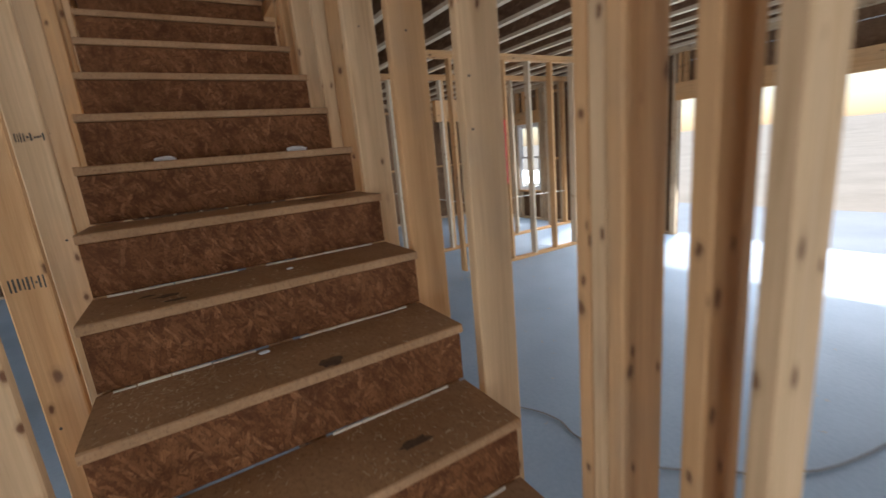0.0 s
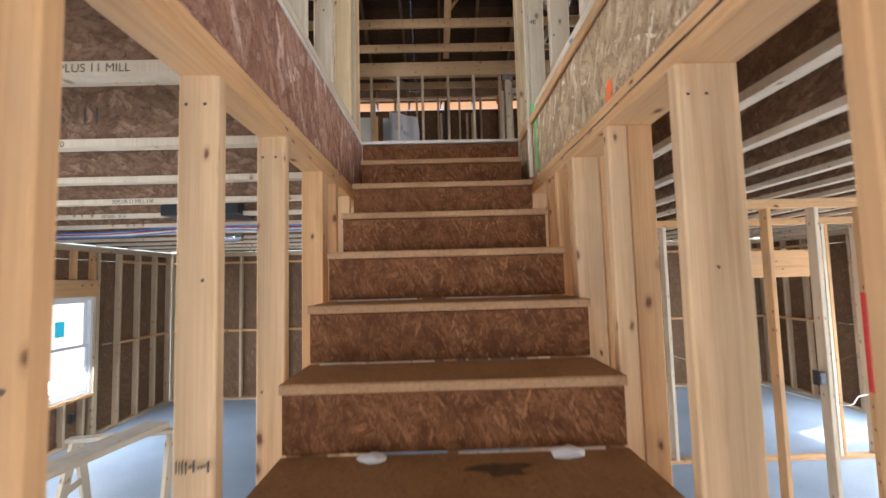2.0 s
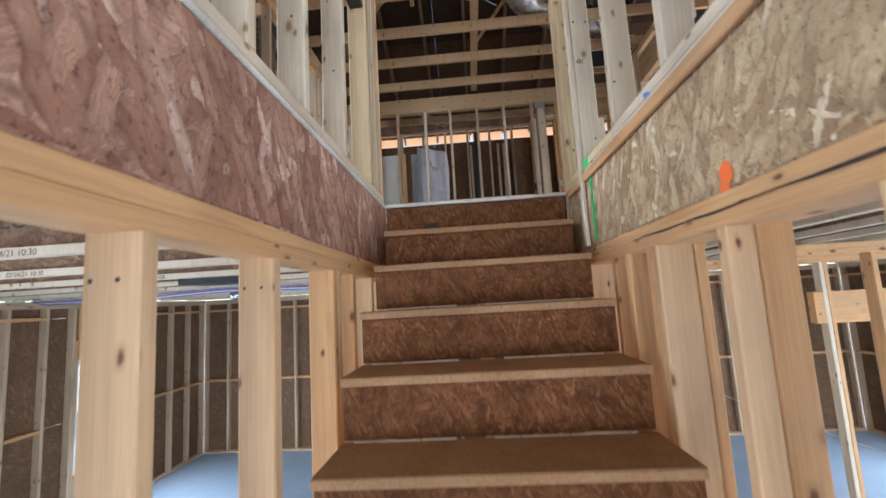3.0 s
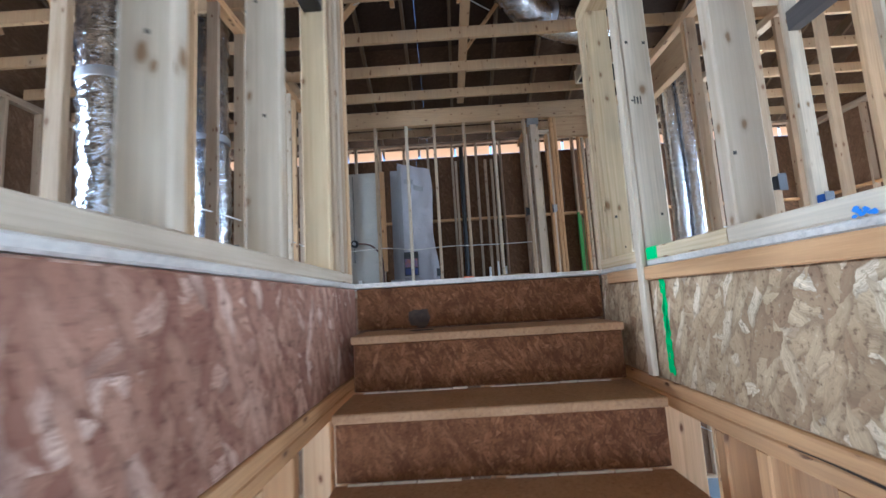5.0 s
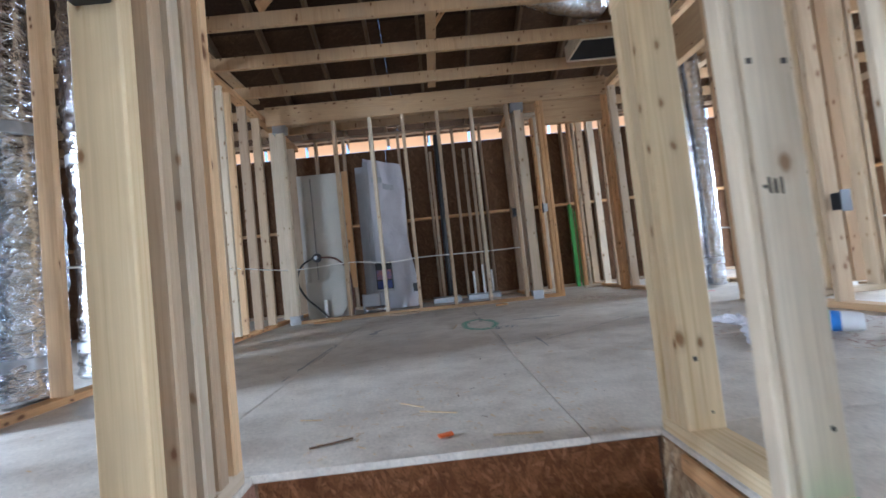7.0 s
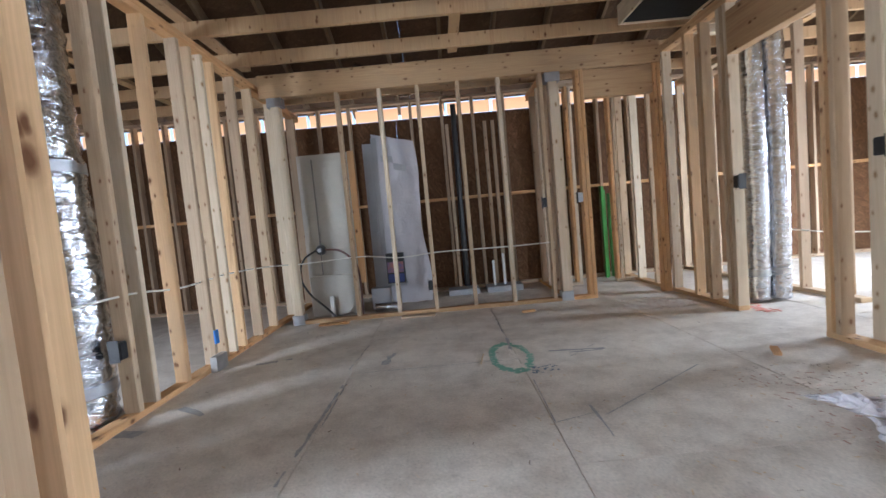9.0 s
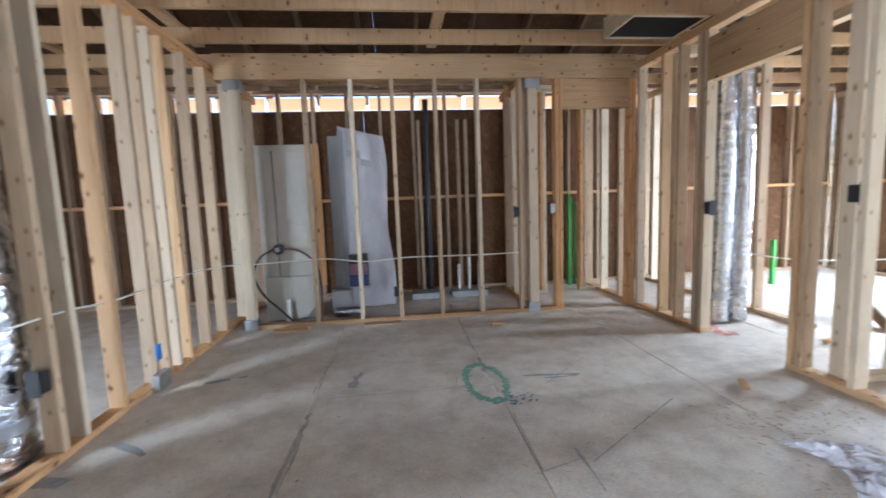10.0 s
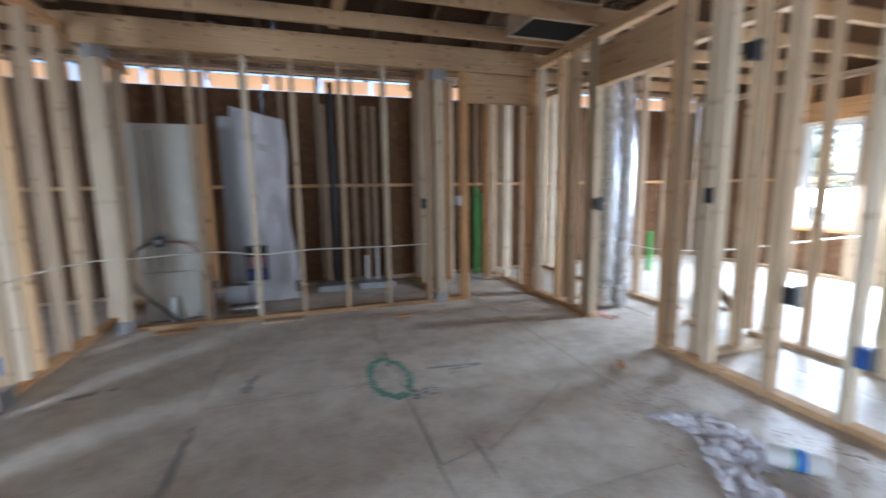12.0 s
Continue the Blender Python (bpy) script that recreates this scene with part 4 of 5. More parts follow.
chips("slab_chips", [(0.7, 4.0, 0.5, 4.0, 0), (1.9, 3.6, 3.9, 4.15, 0), (-4.0, -0.8, 1.0, 7.0, 0)], 260, 0.008, CHIP, "wood chips on the concrete", 10)
for x, y, a, l, w, m in ((-0.19, 3.90, -40, 0.11, 0.006, CHIP), (-0.10, 3.80, -25, 0.13, 0.006, CHIP), (0.11, 3.56, -8, 0.13, 0.007, CHIP), (-0.40, 3.64, 20, 0.12, 0.007, STAIN), (-0.52, 3.86, -15, 0.08, 0.006, CHIP), (0.05, 5.72, 80, 0.2, 0.008, CHIP)):
    s = tagged(board("splinter", None, -l / 2, l / 2, -w / 2, w / 2, 0, 0.004, m), label="thin wood splinter lying on the floor deck", category="debris", group="splinters on the floor")
    s.matrix_world = pose(x, y, F + 0.0025, 0, 0, a) @ s.matrix_world
o = tagged(board("tape_scrap", None, -0.02, 0.02, -0.01, 0.01, 0, 0.006, OSPRAY), label="small orange scrap lying on the floor deck", category="debris")
o.matrix_world = pose(-0.08, 3.60, F + 0.004, 0, 0, 20) @ o.matrix_world

# ---- marks on floor, timber and slab ----
bm = bmesh.new()
r = random.Random(11)
for i in range(46):
    a = 2 * math.pi * i / 46
    for k in range(3):
        q = 1 + r.uniform(-0.12, 0.12)
        flat_blob(bm, 0.238 + 0.12 * q * math.cos(a), 5.73 + 0.275 * q * math.sin(a), F + 0.001 + 0.0001 * k, 0.016, 0.016, i * 3 + k, 7)
tagged(mesh_ob("floor_circle_mark", None, bm, GCHALK), label="faded green ring sprayed on the dusty floor deck", category="spray mark")
bm = bmesh.new()


def streak(bm, p, q, w, z, seed):
    r = random.Random(seed)
    n = max(3, int(math.dist(p, q) / 0.05))
    d = Vector((q[0] - p[0], q[1] - p[1])).normalized()
    pts = []
    for i in range(n + 1):
        u = i / n
        ww = w * r.uniform(0.4, 1.3)
        c = Vector((p[0] + (q[0] - p[0]) * u, p[1] + (q[1] - p[1]) * u)) + Vector((-d.y, d.x)) * r.uniform(-0.4, 0.4) * w
        pts.append((bm.verts.new((c.x - d.y * ww, c.y + d.x * ww, z)), bm.verts.new((c.x + d.y * ww, c.y - d.x * ww, z))))
    for (a, b2), (c, d2) in zip(pts, pts[1:]):
        if r.random() < 0.85:
            bm.faces.new((a, b2, d2, c))


for i, (p, q, w) in enumerate((
        ((-0.812, 5.59), (-0.835, 4.9), 0.008), ((-0.822, 5.2), (-0.845, 4.5), 0.010), ((-0.80, 5.5), (-0.80, 4.95), 0.004),
        ((-0.84, 5.75), (-0.80, 6.3), 0.004), ((0.276, 6.8), (0.274, 6.3), 0.005), ((0.274, 6.15), (0.262, 5.86), 0.010), ((0.298, 5.3), (0.286, 4.8), 0.003),
        ((0.488, 4.93), (0.484, 4.64), 0.008), ((-0.57, 6.03), (-0.605, 5.79), 0.026), ((-0.60, 5.98), (-0.60, 5.80), 0.020),
        ((0.50, 5.765), (0.86, 5.72), 0.013), ((0.62, 5.70), (0.84, 5.70), 0.010), ((0.60, 5.62), (1.0, 5.98), 0.003),
        ((0.28, 4.79), (0.50, 4.86), 0.003), ((0.52, 4.82), (1.22, 5.30), 0.004), ((-1.95, 5.12), (-1.70, 5.02), 0.030),
        ((-1.72, 5.35), (-1.52, 5.22), 0.030), ((-1.60, 6.05), (-1.35, 6.12), 0.022), ((-0.80, 5.665), (0.28, 5.662), 0.0025))):
    streak(bm, p, q, w, F + 0.0008 + 0.0001 * i, i)
tagged(mesh_ob("floor_scuffs", None, bm, CHALK), kind="stuff", label="dark scuffs and marking lines on the floor deck")
bm = bmesh.new()
r = random.Random(5)
for (x, y, z0, z1) in ((0.4625, 3.01, 2.63, 2.90),):
    z = z0
    while z < z1:
        for k in range(3):
            yy, zz, s = y + r.uniform(-0.012, 0.012), z + r.uniform(-0.008, 0.008), r.uniform(0.004, 0.011)
            pts = [bm.verts.new((x - 0.0012 - 0.0001 * k, yy + s * math.cos(a), zz + 1.5 * s * math.sin(a))) for a in np.linspace(0, 6.28, 7)[:-1]]
            bm.faces.new(pts)
        z += 0.009
tagged(mesh_ob("spray_mark", None, bm, GSPRAY), label="bright green streak sprayed down the stairwell board", category="spray mark")
tagged(board("spray_mark", None, 0.4588, 0.4598, 3.015, 3.083, F + 0.001, F + T - 0.001, GSPRAY), label="bright green patch on the side of the plate", category="spray mark")
tagged(board("spray_mark", None, 0.4605, 0.548, 3.02, 3.08, F + T, F + T + 0.0015, GSPRAY), label="bright green patch on top of the plate", category="spray mark")
bm = bmesh.new()
r = random.Random(6)
for k in range(16):
    yy, zz, s = 2.06 + r.uniform(-0.016, 0.016), 2.605 + r.uniform(-0.03, 0.03), r.uniform(0.008, 0.018)
    bm.faces.new([bm.verts.new((0.4617 - 0.0001 * k, yy + s * math.cos(a), zz + 1.3 * s * math.sin(a))) for a in np.linspace(0, 6.28, 9)[:-1]])
tagged(mesh_ob("spray_mark", None, bm, OSPRAY), label="orange spot sprayed on the stairwell board", category="spray mark")


def grade_stamp(parent, x0, x1, y, z0, z1, seed):
    """The mill's black print on a stud's face, as plain bars."""
    r = random.Random(seed)
    bm = bmesh.new()
    x = x0
    while x < x1:
        w = r.uniform(0.003, 0.009)
        a, c = z0 + r.uniform(0, 0.004), z1 - r.uniform(0, 0.004)
        if r.random() < 0.75:
            bbox(bm, x, x + w * 0.6, y - 0.0008, y - 0.0001, a, c)
        else:
            bbox(bm, x, x + w, y - 0.0008, y - 0.0001, (a + c) / 2 - 0.003, (a + c) / 2 + 0.003)
        x += w + 0.002
    mesh_ob("grade_stamp", parent, bm, INK, "black printed bars of the mill")


for x0, x1, y, z0, z1 in ((-0.635, -0.565, 1.29, 1.665, 1.692), (-0.635, -0.565, 1.29, 1.275, 1.31), (-0.635, -0.565, 1.70, 1.66, 1.69), (-0.635, -0.565, 0.885, 1.27, 1.305), (-0.635, -0.565, 0.885, 1.63, 1.66), (-0.635, -0.565, 0.48, 1.25, 1.29)):
    grade_stamp(left_low, x0, x1, y, z0, z1, int(y * 100 + z0 * 10))
grade_stamp(hw, 0.47, 0.50, 3.085, 3.47, 3.50, 5)


def lettering(text, parent, m, size, label):
    cu = bpy.data.curves.new("lettering", 'FONT')
    cu.body, cu.size, cu.extrude = text, size, 0.0002
    ob = new("lettering", cu)
    dg = bpy.context.evaluated_depsgraph_get()
    me = bpy.data.meshes.new_from_object(ob.evaluated_get(dg))
    bpy.data.objects.remove(ob)
    me.materials.clear()
    me.materials.append(INK)
    o = new("joist_print", me)
    tagged(o, label=label, kind="structure")
    return adopt(o, parent, m)


for y, txt, xx, big in ((1.94, "20PLUS 11 MILL", -1.132, None), (2.55, "02/24/21 10:30", -1.82, -1.85), (3.16, "02/24/21 10:30", -2.45, None), (3.77, "20PLUS 11 MILL 108", -2.35, -2.0), (4.38, "02/24/21 10:30", -2.9, None), (1.33, "20PLUS 11", -1.3, -1.35)):
    lettering(txt, None, Matrix.Translation((xx, y - 0.0296, JB + 0.004)) @ pose(0, 0, 0, 90, 0, 0), 0.034, "black print on a joist flange")
    if big:
        lettering("PLUS  11", None, Matrix.Translation((big, y - 0.0056, JB + 0.11)) @ pose(0, 0, 0, 90, 0, 0), 0.10, "large faint print on a joist web")

bm = bmesh.new()
for i, (x, y, rx, ry) in enumerate(((0.262, 5.82, 0.014, 0.07), (0.272, 5.72, 0.02, 0.05), (0.258, 5.64, 0.012, 0.05), (0.285, 5.52, 0.02, 0.03), (0.24, 5.76, 0.008, 0.04))):
    flat_blob(bm, x, y, F + 0.0021, rx, ry, 300 + i, 11, 0.5)
tagged(mesh_ob("floor_tear", None, bm, CHALK2), kind="stuff", label="pale torn patch in the deck's face inside the green ring")
bm = bmesh.new()
r = random.Random(31)
for i in range(26):
    flat_blob(bm, 0.37 + r.uniform(-0.05, 0.10), 5.44 + r.uniform(-0.05, 0.07), F + 0.0016 + 0.00005 * i, r.uniform(0.004, 0.016), r.uniform(0.004, 0.012), 400 + i, 7, 0.5)
tagged(mesh_ob("floor_chalk_smudge", None, bm, BLUECH), kind="stuff", label="small smudge of dark blue chalk on the floor deck")
# Paints the dark of the gap between the two plates as a flat strip.
bm = bmesh.new()
for i in range(120):
    y = 1.15 + 1.45 * i / 120
    w = 0.0045 * (0.35 + abs(noise.noise(Vector((y * 3.1, 0, 0))) * 2.2))
    c = WT - T + 0.006 * noise.noise(Vector((y * 5, 3, 0)))
    a = [bm.verts.new((0.4592, yy, zz)) for yy, zz in ((y, c - w), (y + 0.0122, c - w), (y + 0.0122, c + w), (y, c + w))]
    bm.faces.new(a)
tagged(mesh_ob("bark_edge", None, bm, SCUFF_GAP), kind="stuff", label="dark strip painted for the gap between the plates beside the stairs")
bm = bmesh.new()
for i in range(14):
    yy, zz, q = 2.375 + r.uniform(-0.022, 0.022), 2.961 + r.uniform(-0.004, 0.010), r.uniform(0.0015, 0.0045)
    bm.faces.new([bm.verts.new((0.4592 - 0.0001 * i, yy + 1.6 * q * math.cos(a), zz + q * math.sin(a))) for a in np.linspace(0, 6.28, 7)[:-1]])
tagged(mesh_ob("chalk_mark", None, bm, BLUEP), kind="stuff", label="small blue chalk mark on the plate")

# ---- nail heads and knots where the stairs pass ----
bm = bmesh.new()
for y, x0, x1 in [(v, -0.56 - W4, -0.56) for v in (1.29, 1.70, 2.105)] + [(v, 0.46, 0.46 + W4) for v in (0.885, 1.29, 1.70, 2.10)]:
    for z in (WT - 2 * T - 0.07, 1.2 + 0.37 * math.sin(y * 9), 1.9 + 0.2 * math.sin(y * 5)):
        for u in (0.27, 0.73):
            if z < 2.3 and (u > 0.5) == (math.sin(y * 31 + z * 7) > 0):
                continue
            x = x0 + (x1 - x0) * u
            bm.faces.new([bm.verts.new((x + 0.0042 * math.cos(a), y - 0.0006, z + 0.0042 * math.sin(a))) for a in np.linspace(0, 6.28, 8)[:-1]])
for x, y, z, q in ((0.496, 3.376, 3.15, 0.005), (0.520, 3.376, 3.03, 0.003), (0.475, 3.0846, 3.69, 0.005), (0.532, 3.0846, 3.685, 0.005), (0.525, 3.0846, 3.10, 0.004),
                   (0.475, 2.6494, 3.15, 0.004), (0.53, 2.6494, 3.62, 0.004), (-0.60, 2.3344, 3.30, 0.004), (-0.62, 2.3344, 3.72, 0.004), (-0.60, 2.7414, 3.35, 0.004), (-0.62, 2.7414, 3.66, 0.004)):
    bm.faces.new([bm.verts.new((x + q * a, y - 0.0006, z + q * b2)) for a, b2 in ((-1, -1), (1, -1), (1, 1), (-1, 1))])
tagged(mesh_ob("nail_heads", None, bm, INK), kind="stuff", label="small dark nail heads on the studs")

built = set(bpy.data.objects)
# ---- bathroom: shower shells, bucket, hoses ----


def shell_panel(name, parent, x0, x1, y, z0, z1, material, bulge=0.02, label=""):
    """A moulded wall panel with rounded ribs."""
    bm = bmesh.new()
    nx, nz = 14, 24
    grid = []
    for i in range(nx + 1):
        col = []
        for j in range(nz + 1):
            u, v = i / nx, j / nz
            e = min(u, 1 - u, v * 2, (1 - v) * 2)
            dy = -bulge * min(1, e * 8) + 0.008 * (1 if abs(v - 0.52) < 0.03 or abs(v - 0.2) < 0.02 else 0)
            col.append(bm.verts.new((x0 + (x1 - x0) * u, y + dy, z0 + (z1 - z0) * v)))
        grid.append(col)
    for i in range(nx):
        for j in range(nz):
            bm.faces.new((grid[i][j], grid[i + 1][j], grid[i + 1][j + 1], grid[i][j + 1]))
    back = [[bm.verts.new((v.co.x, y + 0.02, v.co.z)) for v in col] for col in (grid[0], grid[-1])]
    bm.faces.new([back[0][0], back[1][0], back[1][-1], back[0][-1]])
    for side, col in ((back[0], grid[0]), (back[1], grid[-1])):
        for j in range(nz):
            bm.faces.new((col[j], col[j + 1], side[j + 1], side[j]))
    me = bpy.data.meshes.new(name)
    bm.to_mesh(me)
    bm.free()
    me.materials.append(material)
    return adopt(tagged(new(name, me), label=label), parent)


sh = empty("shower_shell", (-1.45, 7.5, F), label="off-white moulded shower shell seen from its back, through the studs", category="shower")
shell_panel("back_panel", sh, -1.63, -1.07, 7.46, F + 0.02, 4.72, SHELL)
bm = bmesh.new()
prof = [(-1.60, 0.02), (-1.60, 0.46), (-1.10, 0.46), (-1.10, 0.28), (-1.14, 0.14), (-1.21, 0.05), (-1.30, 0.02)]
a = [bm.verts.new((x, 7.40, F + z)) for x, z in prof]
c = [bm.verts.new((x, 7.452, F + z)) for x, z in prof]
bm.faces.new(a)
bm.faces.new(c[::-1])
for i in range(len(prof)):
    j = (i + 1) % len(prof)
    bm.faces.new((a[i], c[i], c[j], a[j]))
mesh_ob("tub_apron", sh, bm, SHELL)
board("support_strip", sh, -1.075, -1.005, 7.42, 7.445, F + 0.35, 4.72, PINE, "rough brown plywood strip")
board("drain_pipe", sh, -1.40, -1.36, 7.34, 7.38, F + 0.01, F + 0.24, PVC, "short white drain pipe")
VX, VZ = -1.44, 3.70
vy = 7.35
valve = empty("shower_valve", (VX, vy, VZ), label="black and brass shower valve fixed between studs", category="valve")
bm = bmesh.new()
bmesh.ops.create_cone(bm, cap_ends=True, segments=20, radius1=0.055, radius2=0.05, depth=0.035, matrix=pose(VX, vy, VZ, 90, 0, 0))
mesh_ob("plaster_guard", valve, bm, BLACK, smooth=False)
bm = bmesh.new()
bmesh.ops.create_cone(bm, cap_ends=True, segments=14, radius1=0.022, radius2=0.022, depth=0.05, matrix=pose(VX, vy - 0.03, VZ, 90, 0, 0))
mesh_ob("valve_body", valve, bm, STEEL, "brass-grey valve body")
tube("riser_pipe", valve, [(VX, vy, VZ + 0.04), (VX, vy + 0.01, VZ + 0.5), (VX, vy, 4.65)], 0.008, GREYCABLE, "thin dark pipe")
tube("spout_pipe", valve, [(VX, vy, VZ - 0.05), (VX, vy, VZ - 0.26)], 0.008, GREYCABLE, "thin dark pipe")
tagged(tube("supply_hose", None, [(VX - 0.05, vy, VZ), (-1.62, 7.33, 3.62), (-1.68, 7.32, 3.45), (-1.60, 7.31, 3.26), (-1.45, 7.31, 3.10), (-1.33, 7.32, F + 0.012)], 0.011, BLACK), label="black supply hose looping down from the shower valve", category="hose")
tagged(tube("supply_hose", None, [(VX + 0.05, vy, VZ), (-1.22, 7.33, 3.67), (-1.08, 7.33, 3.52), (-1.05, 7.33, 3.3), (-1.06, 7.33, F + 0.012)], 0.011, BROWNHOSE), label="reddish brown supply hose looping from the shower valve", category="hose")

sh2 = empty("wrapped_shower_shell", (-0.7, 7.9, F), label="grey-white shower shell still wrapped in torn clear film", category="shower")
shell_panel("side_panel", sh2, -0.98, -0.46, 7.86, F + 0.03, 4.86, SHOWER)
bm = bmesh.new()
nx, nz = 14, 26
g = []
for i in range(nx + 1):
    col = []
    for j in range(nz + 1):
        u, v = i / nx, j / nz
        p = Vector((-0.86 + 0.48 * u + 0.05 * noise.noise(Vector((v * 3, 1, 0))) + (0.06 * (1 - v) * u), 7.80 + 0.05 * noise.noise(Vector((u * 4, v * 7, 2))), F + 0.02 + 1.98 * v - 0.12 * u * v))
        col.append(bm.verts.new(p))
    g.append(col)
for i in range(nx):
    for j in range(nz):
        if not (2 <= i <= 5 and j == 22) and not (6 <= i <= 9 and j == 21):
            bm.faces.new((g[i][j], g[i + 1][j], g[i + 1][j + 1], g[i][j + 1]))
mesh_ob("film", sh2, bm, POLY, "torn clear plastic film", smooth=True)
board("edge_strip", sh2, -0.86, -0.80, 7.75, 7.78, F + 0.1, 4.9, SHOWER, "pale grey edge strip")
board("floor_lip", sh2, -1.00, -0.78, 7.62, 7.74, F + 0.001, F + 0.24, SHOWER, "bluish white moulded foot")
bk = empty("carton", (-0.70, 7.66, 3.3), label="dark blue carton with a picture label leaning on the shower shell", category="carton")
board("box_body", bk, -0.80, -0.60, 7.62, 7.72, 3.24, 3.58, BLACK)
board("picture_label", bk, -0.79, -0.61, 7.614, 7.6195, 3.36, 3.48, noise_mat("carton_print", (0.45, 0.16, 0.10), (0.10, 0.14, 0.35), 22, 0.5, 0, 0), "red and grey printed picture")
board("label_band", bk, -0.79, -0.61, 7.614, 7.6195, 3.25, 3.345, noise_mat("navy_band", (0.03, 0.05, 0.18), (0.05, 0.07, 0.24), 5, 0.5, 0, 0), "navy blue band")
board("shelf", bk, -0.81, -0.59, 7.62, 7.74, 3.21, 3.238, SHOWER, "white ledge under the carton")
board("upright", bk, -0.72, -0.68, 7.68, 7.74, F, 3.2095, SHOWER, "white upright under the ledge")
tagged(tube("foil_offcut", None, [(-0.94, 7.45, F + 0.055), (-0.80, 7.46, F + 0.055), (-0.66, 7.45, F + 0.055)], 0.05, FOIL, seg=16, wobble=0.12, step=0.02), label="short piece of foil duct lying on the floor", category="duct")
tagged(board("floor_scrap", None, -0.62, -0.28, 7.02, 7.12, F, F + 0.02, GREYP), label="dirty wood offcut lying by the bottom plate", category="debris")
tagged(board("floor_scrap", None, -1.45, -1.15, 7.02, 7.09, F, F + 0.02, PINE), label="short pine offcut lying by the bottom plate", category="debris")

# pipes on the back wall
tagged(tube("vent_pipe", None, [(0.13, 8.36, F + 0.02), (0.13, 8.36, 4.2), (0.14, 8.36, 5.35)], 0.035, BLACK, seg=16), label="black vent pipe rising against the back wall", category="pipe")
for i, (x, z1) in enumerate(((0.02, 5.1), (0.50, 5.1), (0.60, 5.1))):
    tagged(board("furring_stud", None, x, x + 0.04, 8.30, 8.36, F + 0.0, z1, GREYP), label="thin pine upright standing before the back wall", category="timber", group="uprights by the pipes")
for i, (x, h) in enumerate(((0.47, 0.38), (0.60, 0.46), (0.72, 0.38))):
    tagged(tube("water_pipe", None, [(x, 8.2, F + 0.0), (x, 8.2, F + h * 0.6), (x, 8.2, F + h)], 0.016, PVC, seg=10), label="short white pipe standing up from the floor", category="pipe", group="pipes by the back wall")
for x0, x1 in ((-0.12, 0.26), (0.36, 0.80)):
    tagged(board("pipe_tray", None, x0, x1, 8.05, 8.30, F, F + 0.07, STEEL), label="grey tray round the pipes on the floor", category="tray", group="pipe trays")
# grey pipe over the joists
tagged(tube("drain_line", None, [(-3.0, 6.98, 5.585), (0.0, 6.98, 5.60), (3.0, 6.98, 5.62)], 0.028, PVC, seg=14), label="grey-white drain pipe lying across above the joists", category="pipe")
# white cable drawn through the studs
tagged(tube("electric_cable", None, [(-1.92, 4.5, 3.62), (-1.91, 5.2, 3.64), (-1.93, 5.7, 3.60), (-1.91, 6.3, 3.62), (-1.86, 7.0, 3.60), (-1.60, 7.215, 3.58), (-1.0, 7.216, 3.60), (-0.6, 7.215, 3.555), (-0.2, 7.216, 3.575), (0.2, 7.215, 3.57), (0.6, 7.216, 3.565), (1.0, 7.215, 3.57)], 0.006, CABLE, seg=8), label="white electric cable drawn level through the studs", category="cable")
tagged(tube("electric_cable", None, [(2.9, 7.0, 3.57), (3.1, 6.4, 3.50), (3.9, 6.3, 3.46), (4.8, 6.2, 3.50), (5.8, 6.2, 3.52)], 0.006, CABLE, seg=8), label="white electric cable hanging slack between studs", category="cable")


def switch_box(x, y, z, along, material=BLUEBOX, w=0.055, h=0.095, label="dark blue plastic switch box nailed to a stud"):
    b = empty("switch_box", (x, y, z), label=label, category="electric box", group="electric boxes")
    bm = bmesh.new()
    d = 0.07
    if along == 'y':
        bbox(bm, x - d / 2, x + d / 2, y - w / 2, y + w / 2, z - h / 2, z + h / 2)
    else:
        bbox(bm, x - w / 2, x + w / 2, y - d / 2, y + d / 2, z - h / 2, z + h / 2)
    bmesh.ops.bevel(bm, geom=bm.edges[:], offset=0.005, segments=2, affect='EDGES')
    mesh_ob("case", b, bm, material)
    if along == 'y':
        board("bracket", b, x - 0.03, x + 0.03, y - w / 2 - 0.003, y - w / 2, z - h / 2 - 0.012, z + h / 2 + 0.012, BLACK, "thin dark bracket")
    else:
        board("bracket", b, x - w / 2 - 0.003, x - w / 2, y - 0.03, y + 0.03, z - h / 2 - 0.012, z + h / 2 + 0.012, BLACK, "thin dark bracket")
    return b


for x, y, z, al, m in ((-1.91, 5.075, 3.36, 'y', BLACK), (-2.0, 5.40, 3.33, 'y', BLACK), (2.20, 4.245, 3.335, 'y', BLUEBOX), (2.20, 5.09, 4.065, 'y', BLACK),
                       (2.20, 4.58, 3.55, 'y', BLACK), (2.20, 4.90, 4.86, 'y', BLACK), (2.20, 6.165, 3.98, 'y', BLACK), (2.20, 3.56, 4.13, 'y', BLACK),
                       (1.30, 7.215, 4.00, 'x', STEEL), (-0.30, 7.215, 3.24, 'x', BLACK), (0.94, 7.215, 3.98, 'x', BLACK), (-4.86, 6.44 - UPY, 0.38, 'y', BLACK), (2.955, 4.22 - UPY, 1.18, 'x', BLACK)):
    switch_box(x, y, z, al, m, label="dark plastic electric box nailed to a stud" if m is not STEEL else "grey steel electric box between two studs")
jb = switch_box(-0.60, 3.108 - UPY, 3.98, 'y', BLACK, 0.085, 0.11, "large dark grey electric box high on the stair wall")
bp = tagged(board("pipe_strap", None, -1.879, -1.865, 5.925, 5.975, 3.14, 3.24, BLUEP), label="blue plastic clip on the bottom of a stud", category="clip")
